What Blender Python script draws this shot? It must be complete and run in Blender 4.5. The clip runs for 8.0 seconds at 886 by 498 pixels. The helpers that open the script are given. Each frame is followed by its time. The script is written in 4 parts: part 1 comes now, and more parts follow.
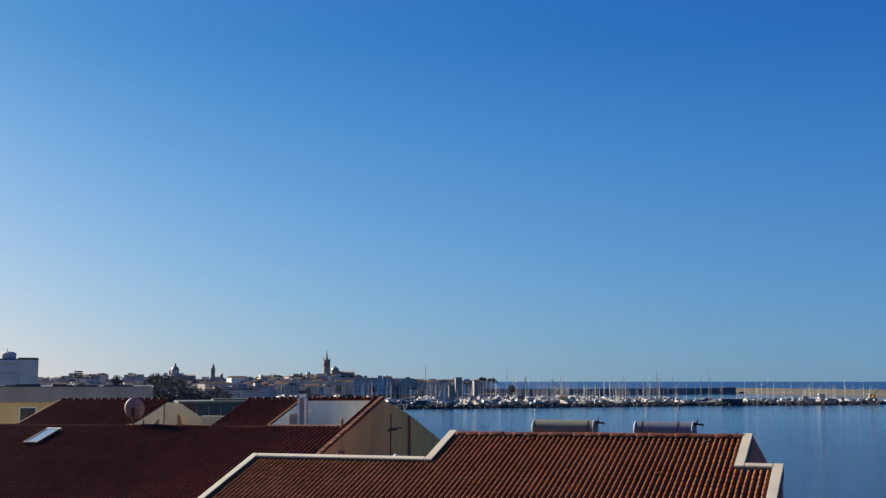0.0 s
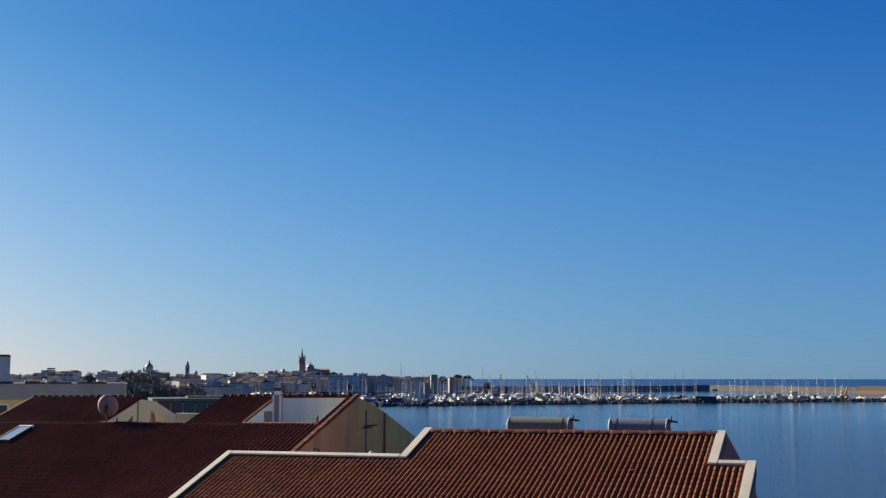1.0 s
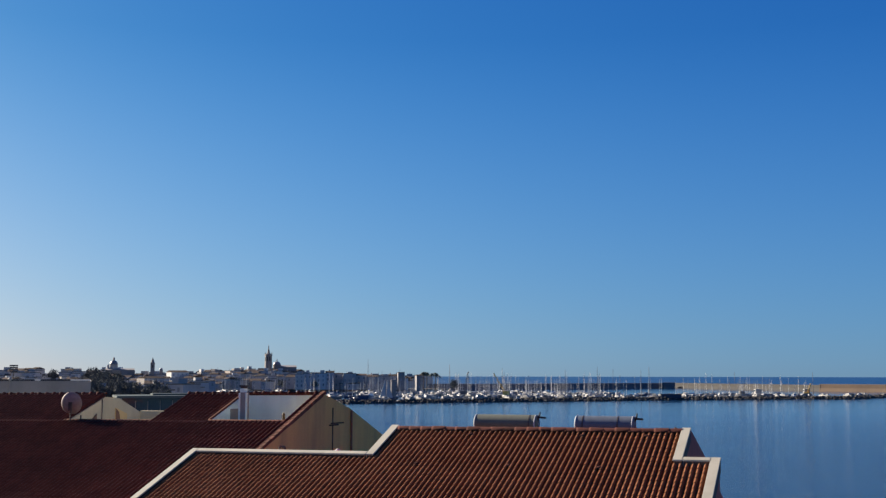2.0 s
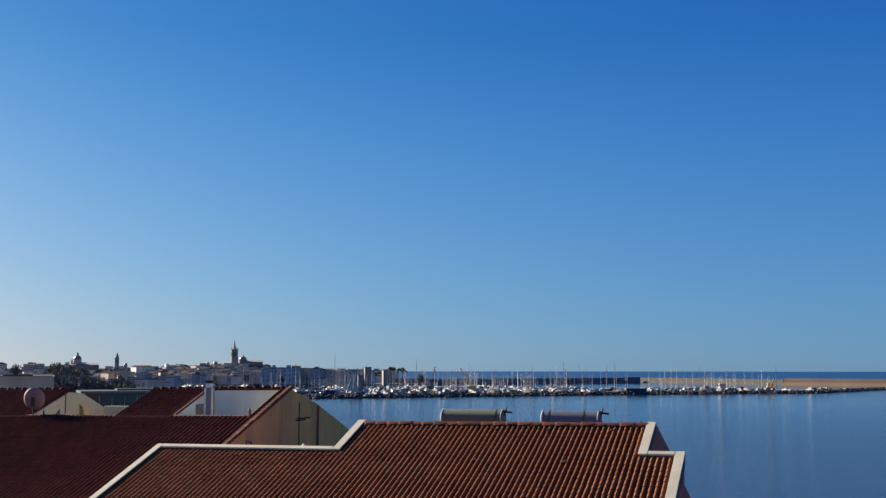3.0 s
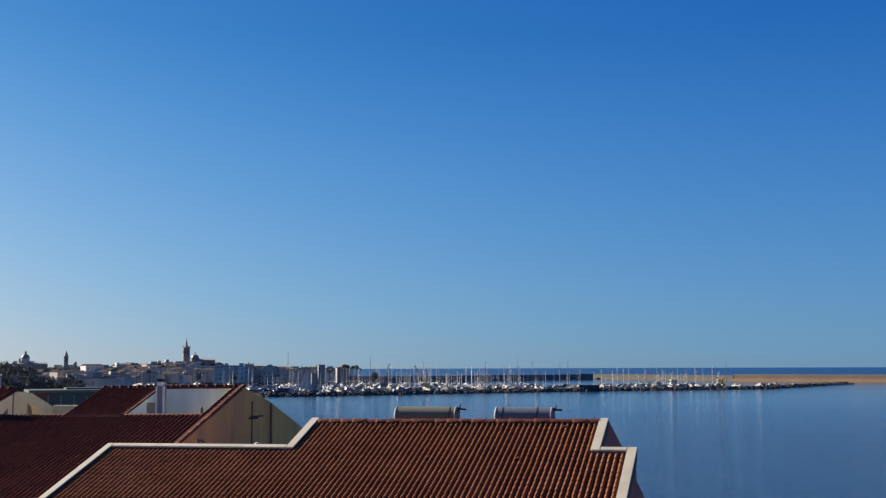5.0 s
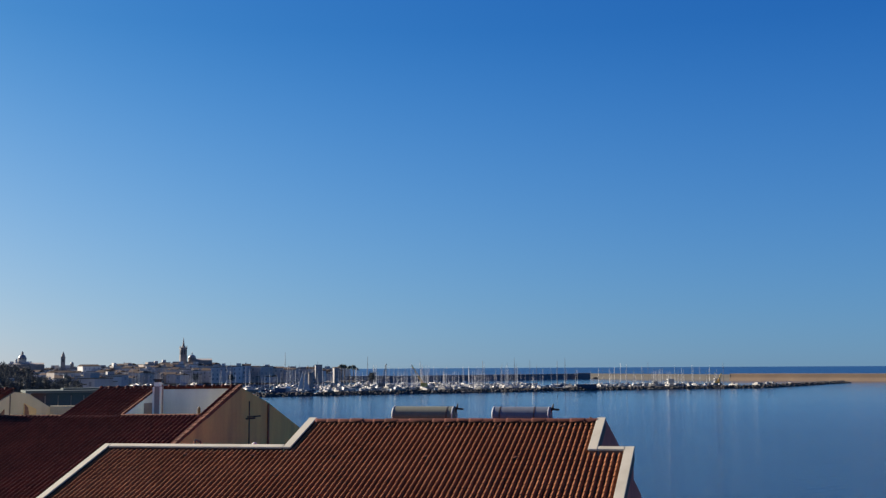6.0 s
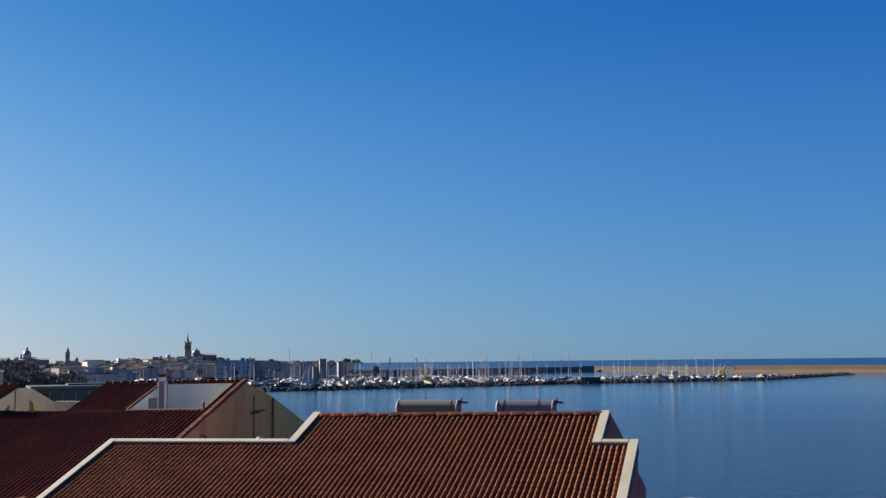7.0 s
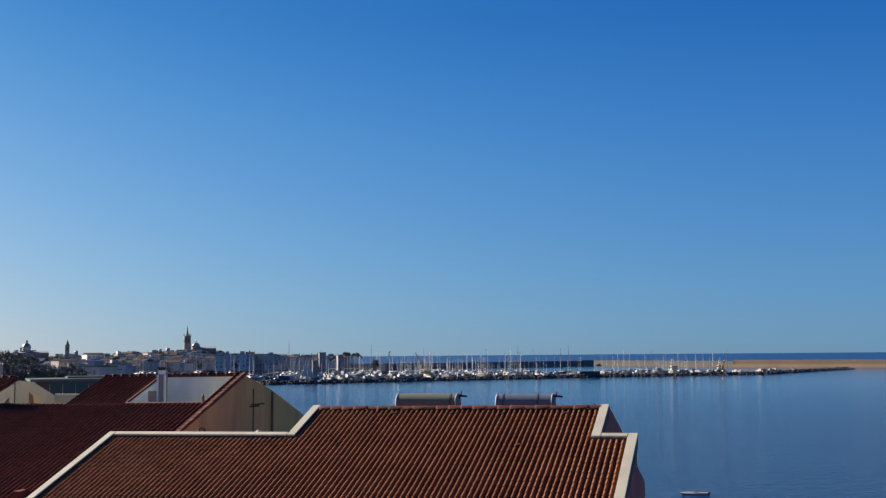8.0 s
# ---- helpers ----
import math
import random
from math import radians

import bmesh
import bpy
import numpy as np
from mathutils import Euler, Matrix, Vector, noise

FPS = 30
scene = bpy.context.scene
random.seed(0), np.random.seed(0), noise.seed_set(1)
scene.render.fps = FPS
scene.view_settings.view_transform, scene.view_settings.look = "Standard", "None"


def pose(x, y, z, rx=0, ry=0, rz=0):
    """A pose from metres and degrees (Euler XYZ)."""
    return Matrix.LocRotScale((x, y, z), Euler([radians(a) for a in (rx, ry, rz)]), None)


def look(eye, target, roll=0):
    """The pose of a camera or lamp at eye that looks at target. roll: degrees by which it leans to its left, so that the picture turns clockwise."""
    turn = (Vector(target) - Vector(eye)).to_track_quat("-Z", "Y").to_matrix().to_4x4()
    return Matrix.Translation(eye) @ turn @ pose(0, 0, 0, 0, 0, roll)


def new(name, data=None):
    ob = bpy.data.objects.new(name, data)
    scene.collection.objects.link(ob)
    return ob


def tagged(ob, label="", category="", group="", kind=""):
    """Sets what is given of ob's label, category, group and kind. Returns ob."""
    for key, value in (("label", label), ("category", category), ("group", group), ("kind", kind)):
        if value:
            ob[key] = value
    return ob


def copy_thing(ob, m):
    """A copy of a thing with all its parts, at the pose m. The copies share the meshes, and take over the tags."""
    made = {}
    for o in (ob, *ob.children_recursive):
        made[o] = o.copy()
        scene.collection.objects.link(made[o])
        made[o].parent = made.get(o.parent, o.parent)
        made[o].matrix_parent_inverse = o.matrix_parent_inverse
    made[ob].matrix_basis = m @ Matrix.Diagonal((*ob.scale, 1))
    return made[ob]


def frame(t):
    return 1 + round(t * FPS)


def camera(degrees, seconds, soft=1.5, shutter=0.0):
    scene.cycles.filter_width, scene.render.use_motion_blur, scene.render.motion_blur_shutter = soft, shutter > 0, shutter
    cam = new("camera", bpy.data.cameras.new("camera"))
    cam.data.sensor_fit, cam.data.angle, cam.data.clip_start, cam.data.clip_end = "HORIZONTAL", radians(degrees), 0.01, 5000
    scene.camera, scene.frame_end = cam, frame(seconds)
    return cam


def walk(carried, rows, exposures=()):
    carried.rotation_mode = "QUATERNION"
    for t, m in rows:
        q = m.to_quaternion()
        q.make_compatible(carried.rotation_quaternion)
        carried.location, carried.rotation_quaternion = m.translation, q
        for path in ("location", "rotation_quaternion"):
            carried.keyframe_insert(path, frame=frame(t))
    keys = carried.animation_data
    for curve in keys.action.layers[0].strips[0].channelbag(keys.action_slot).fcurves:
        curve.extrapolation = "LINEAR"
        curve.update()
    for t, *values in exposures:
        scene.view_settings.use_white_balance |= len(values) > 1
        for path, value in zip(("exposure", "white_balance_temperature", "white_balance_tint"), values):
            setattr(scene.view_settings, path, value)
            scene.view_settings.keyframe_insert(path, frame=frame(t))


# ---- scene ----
# The camera stands on a high balcony and turns slowly to its right.
cam = camera(44.45, 8.0, soft=1.35)
EYE = 13.5
TURNS = [
    (0.0, 23.200, 6.823, 0.028),
    (0.5, 22.750, 6.676, 0.045),
    (1.0, 21.912, 6.683, -0.007),
    (1.5, 20.999, 6.665, -0.090),
    (1.7, 20.682, 6.627, -0.085),
    (2.8, 18.784, 6.334, -0.030),
    (3.0, 18.447, 6.284, -0.025),
    (3.5, 17.677, 6.071, -0.040),
    (4.0, 16.992, 5.953, 0.027),
    (4.5, 16.421, 5.971, 0.118),
    (4.7, 16.239, 6.110, 0.145),
    (5.8, 15.798, 6.148, 0.300),
    (6.0, 15.882, 6.124, 0.323),
    (6.5, 16.009, 5.919, 0.490),
    (7.0, 16.092, 5.792, 0.601),
    (7.5, 16.092, 5.595, 0.523),
    (8.0, 16.065, 5.464, 0.478),
]
walk(cam, [(t, pose(0, 0, EYE, 90 + pitch, roll, yaw)) for t, yaw, pitch, roll in TURNS])

# ---- light: a clear morning sky, the sun low ahead and to the left ----
SUN_AZ, SUN_EL = -80.0, 23.0  # degrees from the y axis (clockwise), above the horizon
world = bpy.data.worlds.new("sky")
scene.world = world
world.use_nodes = True
wn = world.node_tree
sky = wn.nodes.new("ShaderNodeTexSky")
sky.sky_type = "NISHITA"
sky.sun_disc = False
sky.sun_elevation, sky.sun_rotation = radians(SUN_EL), radians(SUN_AZ)
sky.altitude, sky.air_density, sky.dust_density, sky.ozone_density = 0, 0.9, 0.7, 4.0
# very clear, dry air: a deep blue overhead that pales quickly towards the horizon
split, join = wn.nodes.new("ShaderNodeSeparateColor"), wn.nodes.new("ShaderNodeCombineColor")
height = wn.nodes.new("ShaderNodeSeparateXYZ")
low = wn.nodes.new("ShaderNodeClamp")
low.inputs["Max"].default_value = 0.3
wn.links.new(height.outputs["Z"], low.inputs["Value"])
for channel, gain, power, rise, fall in ((0, 0.273, 1.647, 5.0, -18.0), (1, 0.779, 1.065, 2.365, -6.85), (2, 2.39, 0.563, 1.62, -4.13)):
    up, mul, bend, lift, grow, out = (wn.nodes.new("ShaderNodeMath") for _ in range(6))
    up.operation, mul.operation, bend.operation, lift.operation, grow.operation, out.operation = "POWER", "MULTIPLY", "MULTIPLY_ADD", "MULTIPLY", "EXPONENT", "MULTIPLY"
    up.inputs[1].default_value, mul.inputs[1].default_value = power, gain
    bend.inputs[1].default_value, bend.inputs[2].default_value = fall, rise
    wn.links.new(split.outputs[channel], up.inputs[0])
    wn.links.new(up.outputs[0], mul.inputs[0])
    wn.links.new(low.outputs[0], bend.inputs[0])
    wn.links.new(bend.outputs[0], lift.inputs[0])
    wn.links.new(low.outputs[0], lift.inputs[1])
    wn.links.new(lift.outputs[0], grow.inputs[0])
    wn.links.new(mul.outputs[0], out.inputs[0])
    wn.links.new(grow.outputs[0], out.inputs[1])
    wn.links.new(out.outputs[0], join.inputs[channel])
above = wn.nodes.new("ShaderNodeMapping")  # the air is clear down to the horizon: no yellow band
above.inputs["Location"].default_value = (0, 0, 0.04)
way = wn.nodes.new("ShaderNodeTexCoord").outputs["Generated"]
wn.links.new(way, above.inputs["Vector"])
wn.links.new(way, height.inputs[0])
wn.links.new(above.outputs[0], sky.inputs["Vector"])
wn.links.new(sky.outputs[0], split.inputs[0])
wn.links.new(join.outputs[0], wn.nodes["Background"].inputs[0])
wn.nodes["Background"].inputs[1].default_value = 0.0295
sun = new("sun", bpy.data.lights.new("sun", "SUN"))
sun.data.energy, sun.data.angle, sun.data.color = 5.0, radians(0.53), (1.0, 0.87, 0.70)
sa, se = radians(SUN_AZ), radians(SUN_EL)
sun.matrix_world = look((0, 0, 60), Vector((0, 0, 60)) - Vector((math.sin(sa) * math.cos(se), math.cos(sa) * math.cos(se), math.sin(se))))
scene.view_settings.exposure = 1.55

rng = random.Random(11)


# ---- materials ----
def material(name, color, rough=0.8, metal=0.0, vary=0.15, scale=3.0, fine=40.0, bump=0.1, second=None, spots=0.5, per_piece=0.0, island=False, spec=0.5, streak=1.0):
    """A surface with stains and grain at two scales; per_piece varies it from piece to piece."""
    m = bpy.data.materials.new(name)
    m.use_nodes = True
    t = m.node_tree
    N, L = t.nodes.new, t.links.new
    bsdf = t.nodes["Principled BSDF"]
    bsdf.inputs["Roughness"].default_value, bsdf.inputs["Metallic"].default_value = rough, metal
    bsdf.inputs["Specular IOR Level"].default_value = spec
    co = N("ShaderNodeTexCoord")
    geo = N("ShaderNodeNewGeometry")
    big, small = N("ShaderNodeTexNoise"), N("ShaderNodeTexNoise")
    for n, s, d in ((big, scale, 5), (small, fine, 3)):
        n.inputs["Scale"].default_value, n.inputs["Detail"].default_value = s, d
        L(geo.outputs["Position"], n.inputs["Vector"])
    if streak != 1.0:  # stains drawn out downwards by the rain
        drawn = N("ShaderNodeMapping")
        drawn.inputs["Scale"].default_value = (1, 1, streak)
        L(geo.outputs["Position"], drawn.inputs["Vector"])
        L(drawn.outputs[0], big.inputs["Vector"])
    ramp = N("ShaderNodeMapRange")
    ramp.inputs["From Min"].default_value, ramp.inputs["From Max"].default_value = spots - 0.14, spots + 0.14
    L(big.outputs["Fac"], ramp.inputs["Value"])
    mix = N("ShaderNodeMix")
    mix.data_type = "RGBA"
    other = second or tuple(c * (1 - 2 * vary) for c in color)
    mix.inputs["A"].default_value, mix.inputs["B"].default_value = (*color, 1), (*other, 1)
    L(ramp.outputs["Result"], mix.inputs["Factor"])
    hsv = N("ShaderNodeHueSaturation")
    L(mix.outputs["Result"], hsv.inputs["Color"])
    value = N("ShaderNodeMapRange")
    value.inputs["To Min"].default_value, value.inputs["To Max"].default_value = 1 - vary, 1 + vary
    L(small.outputs["Fac"], value.inputs["Value"])
    out = value.outputs["Result"]
    if per_piece:
        info = N("ShaderNodeObjectInfo")
        src = info.outputs["Random"]
        if island:
            add = N("ShaderNodeMath")
            add.operation = "ADD"
            L(info.outputs["Random"], add.inputs[0])
            L(geo.outputs["Random Per Island"], add.inputs[1])
            fr = N("ShaderNodeMath")
            fr.operation = "FRACT"
            L(add.outputs[0], fr.inputs[0])
            src = fr.outputs[0]
        pr = N("ShaderNodeMapRange")
        pr.inputs["To Min"].default_value, pr.inputs["To Max"].default_value = 1 - per_piece, 1 + per_piece
        L(src, pr.inputs["Value"])
        mul = N("ShaderNodeMath")
        mul.operation = "MULTIPLY"
        L(out, mul.inputs[0])
        L(pr.outputs["Result"], mul.inputs[1])
        out = mul.outputs[0]
    L(out, hsv.inputs["Value"])
    L(hsv.outputs["Color"], bsdf.inputs["Base Color"])
    if bump:
        b = N("ShaderNodeBump")
        b.inputs["Strength"].default_value, b.inputs["Distance"].default_value = bump, 0.02
        L(small.outputs["Fac"], b.inputs["Height"])
        L(b.outputs["Normal"], bsdf.inputs["Normal"])
    return m


def sea_water():
    """Calm harbour water in wind-drawn patches, rougher on the open sea beyond the mole."""
    m = bpy.data.materials.new("sea water")
    m.use_nodes = True
    t = m.node_tree
    N, L = t.nodes.new, t.links.new
    bsdf = t.nodes["Principled BSDF"]
    bsdf.inputs["Base Color"].default_value = (0.003, 0.021, 0.07, 1)
    bsdf.inputs["Roughness"].default_value, bsdf.inputs["IOR"].default_value = 0.12, 1.33
    geo = N("ShaderNodeNewGeometry")
    sep = N("ShaderNodeSeparateXYZ")
    L(geo.outputs["Position"], sep.inputs[0])
    heights = []
    for sx, sy, scale, detail in ((0.45, 1.0, 1.4, 5), (0.12, 0.5, 0.12, 3)):
        mp = N("ShaderNodeMapping")
        mp.inputs["Rotation"].default_value = (0, 0, radians(12))
        mp.inputs["Scale"].default_value = (sx, sy, 1)
        L(geo.outputs["Position"], mp.inputs["Vector"])
        n = N("ShaderNodeTexNoise")
        n.inputs["Scale"].default_value, n.inputs["Detail"].default_value = scale, detail
        L(mp.outputs[0], n.inputs["Vector"])
        heights.append(n)
    # wind patches: long dark and bright streaks
    mp = N("ShaderNodeMapping")
    mp.inputs["Rotation"].default_value = (0, 0, radians(12))
    mp.inputs["Scale"].default_value = (0.008, 0.05, 1)
    L(geo.outputs["Position"], mp.inputs["Vector"])
    patch = N("ShaderNodeTexNoise")
    patch.inputs["Scale"].default_value, patch.inputs["Detail"].default_value = 1.0, 4
    L(mp.outputs[0], patch.inputs["Vector"])
    open_sea = N("ShaderNodeMapRange")
    open_sea.inputs["From Min"].default_value, open_sea.inputs["From Max"].default_value = 950, 1300
    L(sep.outputs["Y"], open_sea.inputs["Value"])
    wind = N("ShaderNodeMapRange")
    wind.inputs["From Min"].default_value, wind.inputs["From Max"].default_value = 0.4, 0.65
    wind.inputs["To Min"].default_value, wind.inputs["To Max"].default_value = 0.05, 0.17
    L(patch.outputs["Fac"], wind.inputs["Value"])
    strength = N("ShaderNodeMath")
    strength.operation = "ADD"
    L(wind.outputs[0], strength.inputs[0])
    rise = N("ShaderNodeMath")
    rise.operation = "MULTIPLY"
    L(open_sea.outputs[0], rise.inputs[0])
    rise.inputs[1].default_value = 0.4
    L(rise.outputs[0], strength.inputs[1])
    breeze = N("ShaderNodeMapRange")  # calm in the lee of the breakwater, ruffled towards the near shore
    breeze.inputs["From Min"].default_value, breeze.inputs["From Max"].default_value = 50, 480
    breeze.inputs["To Min"].default_value, breeze.inputs["To Max"].default_value = 0.6, 0.0
    breeze.interpolation_type = "SMOOTHSTEP"
    L(sep.outputs["Y"], breeze.inputs["Value"])
    ruffled = N("ShaderNodeMath")
    ruffled.operation = "ADD"
    L(strength.outputs[0], ruffled.inputs[0])
    L(breeze.outputs[0], ruffled.inputs[1])
    b1, b2 = N("ShaderNodeBump"), N("ShaderNodeBump")
    b1.inputs["Distance"].default_value, b2.inputs["Distance"].default_value = 0.6, 1.0
    b2.inputs["Strength"].default_value = 0.15
    L(ruffled.outputs[0], b1.inputs["Strength"])
    L(heights[0].outputs["Fac"], b1.inputs["Height"])
    L(heights[1].outputs["Fac"], b2.inputs["Height"])
    L(b2.outputs[0], b1.inputs["Normal"])
    L(b1.outputs[0], bsdf.inputs["Normal"])
    rough = N("ShaderNodeMapRange")
    rough.inputs["To Min"].default_value, rough.inputs["To Max"].default_value = 0.09, 0.3
    L(open_sea.outputs[0], rough.inputs["Value"])
    L(rough.outputs[0], bsdf.inputs["Roughness"])
    return m


WATER = sea_water()
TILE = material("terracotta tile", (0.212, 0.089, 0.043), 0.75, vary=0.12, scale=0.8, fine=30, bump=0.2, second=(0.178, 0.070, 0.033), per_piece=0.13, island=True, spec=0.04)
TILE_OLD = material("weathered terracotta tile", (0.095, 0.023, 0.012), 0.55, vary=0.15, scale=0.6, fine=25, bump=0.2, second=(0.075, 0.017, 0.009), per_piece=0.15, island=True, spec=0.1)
RIDGE = material("ridge tile terracotta", (0.145, 0.060, 0.038), 0.85, vary=0.2, scale=2, per_piece=0.2, spec=0.15)
RIDGE_OLD = material("weathered ridge tile", (0.095, 0.032, 0.024), 0.85, vary=0.2, scale=2, per_piece=0.25, spec=0.1)
UNDER = material("mortar bed and coping shade", (0.08, 0.035, 0.025), 0.95, vary=0.2)
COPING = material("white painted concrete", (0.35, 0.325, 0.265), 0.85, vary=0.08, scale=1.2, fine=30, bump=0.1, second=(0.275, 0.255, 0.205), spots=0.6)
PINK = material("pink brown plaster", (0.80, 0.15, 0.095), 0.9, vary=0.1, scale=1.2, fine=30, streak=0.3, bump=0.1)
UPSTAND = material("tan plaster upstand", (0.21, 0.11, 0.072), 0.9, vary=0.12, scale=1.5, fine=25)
TAN = material("stained ochre plaster", (0.52, 0.365, 0.12), 0.9, vary=0.12, scale=1.3, fine=14, bump=0.1, spots=0.56, streak=0.16, second=(0.36, 0.265, 0.10))
CREAM = material("cream plaster", (0.54, 0.48, 0.335), 0.9, vary=0.08, scale=1.2, fine=20, streak=0.25, bump=0.05)
WHITE_WALL = material("white plaster", (0.68, 0.79, 0.74), 0.9, vary=0.06, scale=1.6, fine=15, streak=0.2, bump=0.05)
YELLOW = material("yellow plaster", (0.68, 0.50, 0.24), 0.9, vary=0.08, scale=0.8, fine=10, streak=0.25)
GREY_BAND = material("grey concrete band", (0.27, 0.262, 0.255), 0.9, vary=0.1, scale=0.7, fine=8, streak=0.3)
DARK = material("dark opening", (0.03, 0.03, 0.035), 0.5, vary=0.2)
IRON = material("rusty iron", (0.07, 0.055, 0.05), 0.7, 0.4, vary=0.3)
ZINC = material("dull zinc", (0.115, 0.12, 0.09), 0.6, 0.0, vary=0.08, scale=5, fine=60, bump=0.02)
ZINC_BLUE = material("blue grey enamel", (0.10, 0.12, 0.155), 0.6, 0.1, vary=0.08, scale=5, fine=60, bump=0.02)
DISH = material("faded dish enamel", (0.21, 0.155, 0.145), 0.7, vary=0.12, scale=6)
WHITE = material("white gelcoat", (0.27, 0.27, 0.265), 0.55, vary=0.1, scale=0.8, per_piece=0.45)
NAVY = material("navy blue hull", (0.03, 0.05, 0.11), 0.3, vary=0.1, scale=0.8)
CANVAS = material("grey canvas", (0.46, 0.47, 0.48), 0.9, vary=0.15)
BLUE_CANVAS = material("blue canvas", (0.06, 0.12, 0.28), 0.9, vary=0.15)
MAST = material("pale anodised mast", (0.50, 0.50, 0.48), 0.5, 0.2, vary=0.06)
DARK_MAST = material("dark mast", (0.08, 0.08, 0.09), 0.5, vary=0.1)
GLASS_DARK = material("tinted window glass", (0.02, 0.035, 0.05), 0.08, vary=0.1, bump=0)
# blue base colour puts the sky's reflection into the pane
SKY_GLASS = material("glass with painted sky reflection", (0.18, 0.26, 0.34), 0.06, vary=0.0, bump=0, spec=1.0)
PALE_ROOF = material("pale membrane roof", (0.09, 0.11, 0.11), 0.7, vary=0.1, scale=0.2, spec=0.04)
ROCK = material("grey limestone rubble", (0.06, 0.058, 0.058), 0.95, vary=0.25, scale=0.25, fine=2, second=(0.045, 0.043, 0.042), per_piece=0.5, island=True)
QUAY = material("quay concrete", (0.34, 0.32, 0.29), 0.9, vary=0.15, scale=0.1, fine=1.5)
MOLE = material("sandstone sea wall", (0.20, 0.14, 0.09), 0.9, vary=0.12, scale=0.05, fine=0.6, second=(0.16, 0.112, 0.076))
# darker copies of the wall stone: less sun and shade put into colour
MOLE_MID = material("darkened sea wall", (0.032, 0.031, 0.031), 0.9, vary=0.12, scale=0.05, fine=0.6)
MOLE_DARK = material("sea wall with painted shade", (0.12, 0.125, 0.14), 0.9, vary=0.15, scale=0.05, fine=0.6)
LAND = material("town ground", (0.24, 0.22, 0.19), 0.95, vary=0.2, scale=0.03, fine=0.5, spec=0.05)
SHED = material("dark blue shed paint", (0.035, 0.045, 0.08), 0.6, vary=0.15, scale=0.5)
# leaves lightened and blued to carry the distance haze in their colour
LEAF = material("foliage blued for haze", (0.11, 0.12, 0.12), 0.8, vary=0.3, scale=0.5, fine=3, per_piece=0.3, island=True, spec=0.08)
PALM_LEAF = material("palm frond", (0.05, 0.07, 0.04), 0.7, vary=0.3)
BARK = material("bark", (0.10, 0.08, 0.06), 0.9, vary=0.2)
CRANE_YELLOW = material("crane yellow paint", (0.75, 0.46, 0.10), 0.5, vary=0.1, scale=0.6)
# far shutters paled and blued, haze put into their colour
SHUTTER = material("shutters greyed for haze", (0.27, 0.285, 0.32), 0.7, vary=0.2, per_piece=0.4)
STONE = material("town sandstone", (0.20, 0.19, 0.19), 0.9, vary=0.12, scale=0.1, fine=1)
DOME = material("glazed dome tiles", (0.20, 0.20, 0.22), 0.4, vary=0.2, scale=0.4, fine=2)
# facade colours greyed and cooled: distance haze put into the paint
HAZED_FACADES = [material("hazed facade " + n, c, 0.9, vary=0.1, scale=0.08, fine=0.8, per_piece=0.12, spec=0.08) for n, c in (
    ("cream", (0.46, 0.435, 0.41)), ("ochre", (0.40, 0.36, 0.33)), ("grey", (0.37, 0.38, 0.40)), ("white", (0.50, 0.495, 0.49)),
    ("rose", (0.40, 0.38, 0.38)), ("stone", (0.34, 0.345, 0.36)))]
PALE_SHUTTER = material("pale shutters", (0.50, 0.47, 0.43), 0.7, vary=0.15, per_piece=0.2)
# brown stone greyed and lightened, haze put into its colour
HAZED_STONE = material("waterfront stone greyed for haze", (0.26, 0.25, 0.25), 0.9, vary=0.12, scale=0.1, fine=1)
FAR_ROOF = material("far tile roof", (0.085, 0.066, 0.058), 0.9, vary=0.2, scale=0.1, fine=1, per_piece=0.3, spec=0.04)
FLAT_ROOF = material("far flat roof", (0.085, 0.085, 0.087), 0.9, vary=0.2, scale=0.1, fine=1, per_piece=0.2, spec=0.04)


# ---- building helpers ----
def part(name, bm, mat, parent=None, label="", smooth=False, matrix=None):
    """One bmesh as one mesh object under a thing or a part, in the parent's space."""
    bmesh.ops.recalc_face_normals(bm, faces=bm.faces)
    me = bpy.data.meshes.new(name)
    bm.to_mesh(me)
    bm.free()
    me.materials.append(mat)
    if smooth:
        me.shade_smooth()
    ob = new(name, me)
    if parent:
        ob.parent = parent
    if matrix:
        ob.matrix_basis = matrix
    if label:
        ob["label"] = label
    return ob


def thing(name, m, label, category, group="", kind=""):
    ob = new(name)
    ob.empty_display_size = 0.2
    ob.matrix_basis = m
    return tagged(ob, label, category, group, kind)


def solid(bm, points, faces):
    vs = [bm.verts.new(p) for p in points]
    for f in faces:
        bm.faces.new([vs[i] for i in f])
    return vs


def box(bm, x0, x1, y0, y1, z0, z1):
    return solid(bm, [(x0, y0, z0), (x1, y0, z0), (x1, y1, z0), (x0, y1, z0), (x0, y0, z1), (x1, y0, z1), (x1, y1, z1), (x0, y1, z1)],
                 [(0, 3, 2, 1), (4, 5, 6, 7), (0, 1, 5, 4), (1, 2, 6, 5), (2, 3, 7, 6), (3, 0, 4, 7)])


def boxed(*a, bevel=0.0):
    bm = bmesh.new()
    box(bm, *a)
    if bevel:
        bmesh.ops.bevel(bm, geom=bm.edges[:], offset=bevel, segments=2, affect="EDGES")
    return bm


def prism_x(profile, x0, x1, bm=None):
    """A solid with this outline in y and z, from x0 to x1."""
    bm = bm or bmesh.new()
    n = len(profile)
    pts = [(x0, y, z) for y, z in profile] + [(x1, y, z) for y, z in profile]
    solid(bm, pts, [tuple(range(n)), tuple(range(2 * n - 1, n - 1, -1))] + [(i, (i + 1) % n, n + (i + 1) % n, n + i) for i in range(n)])
    return bm


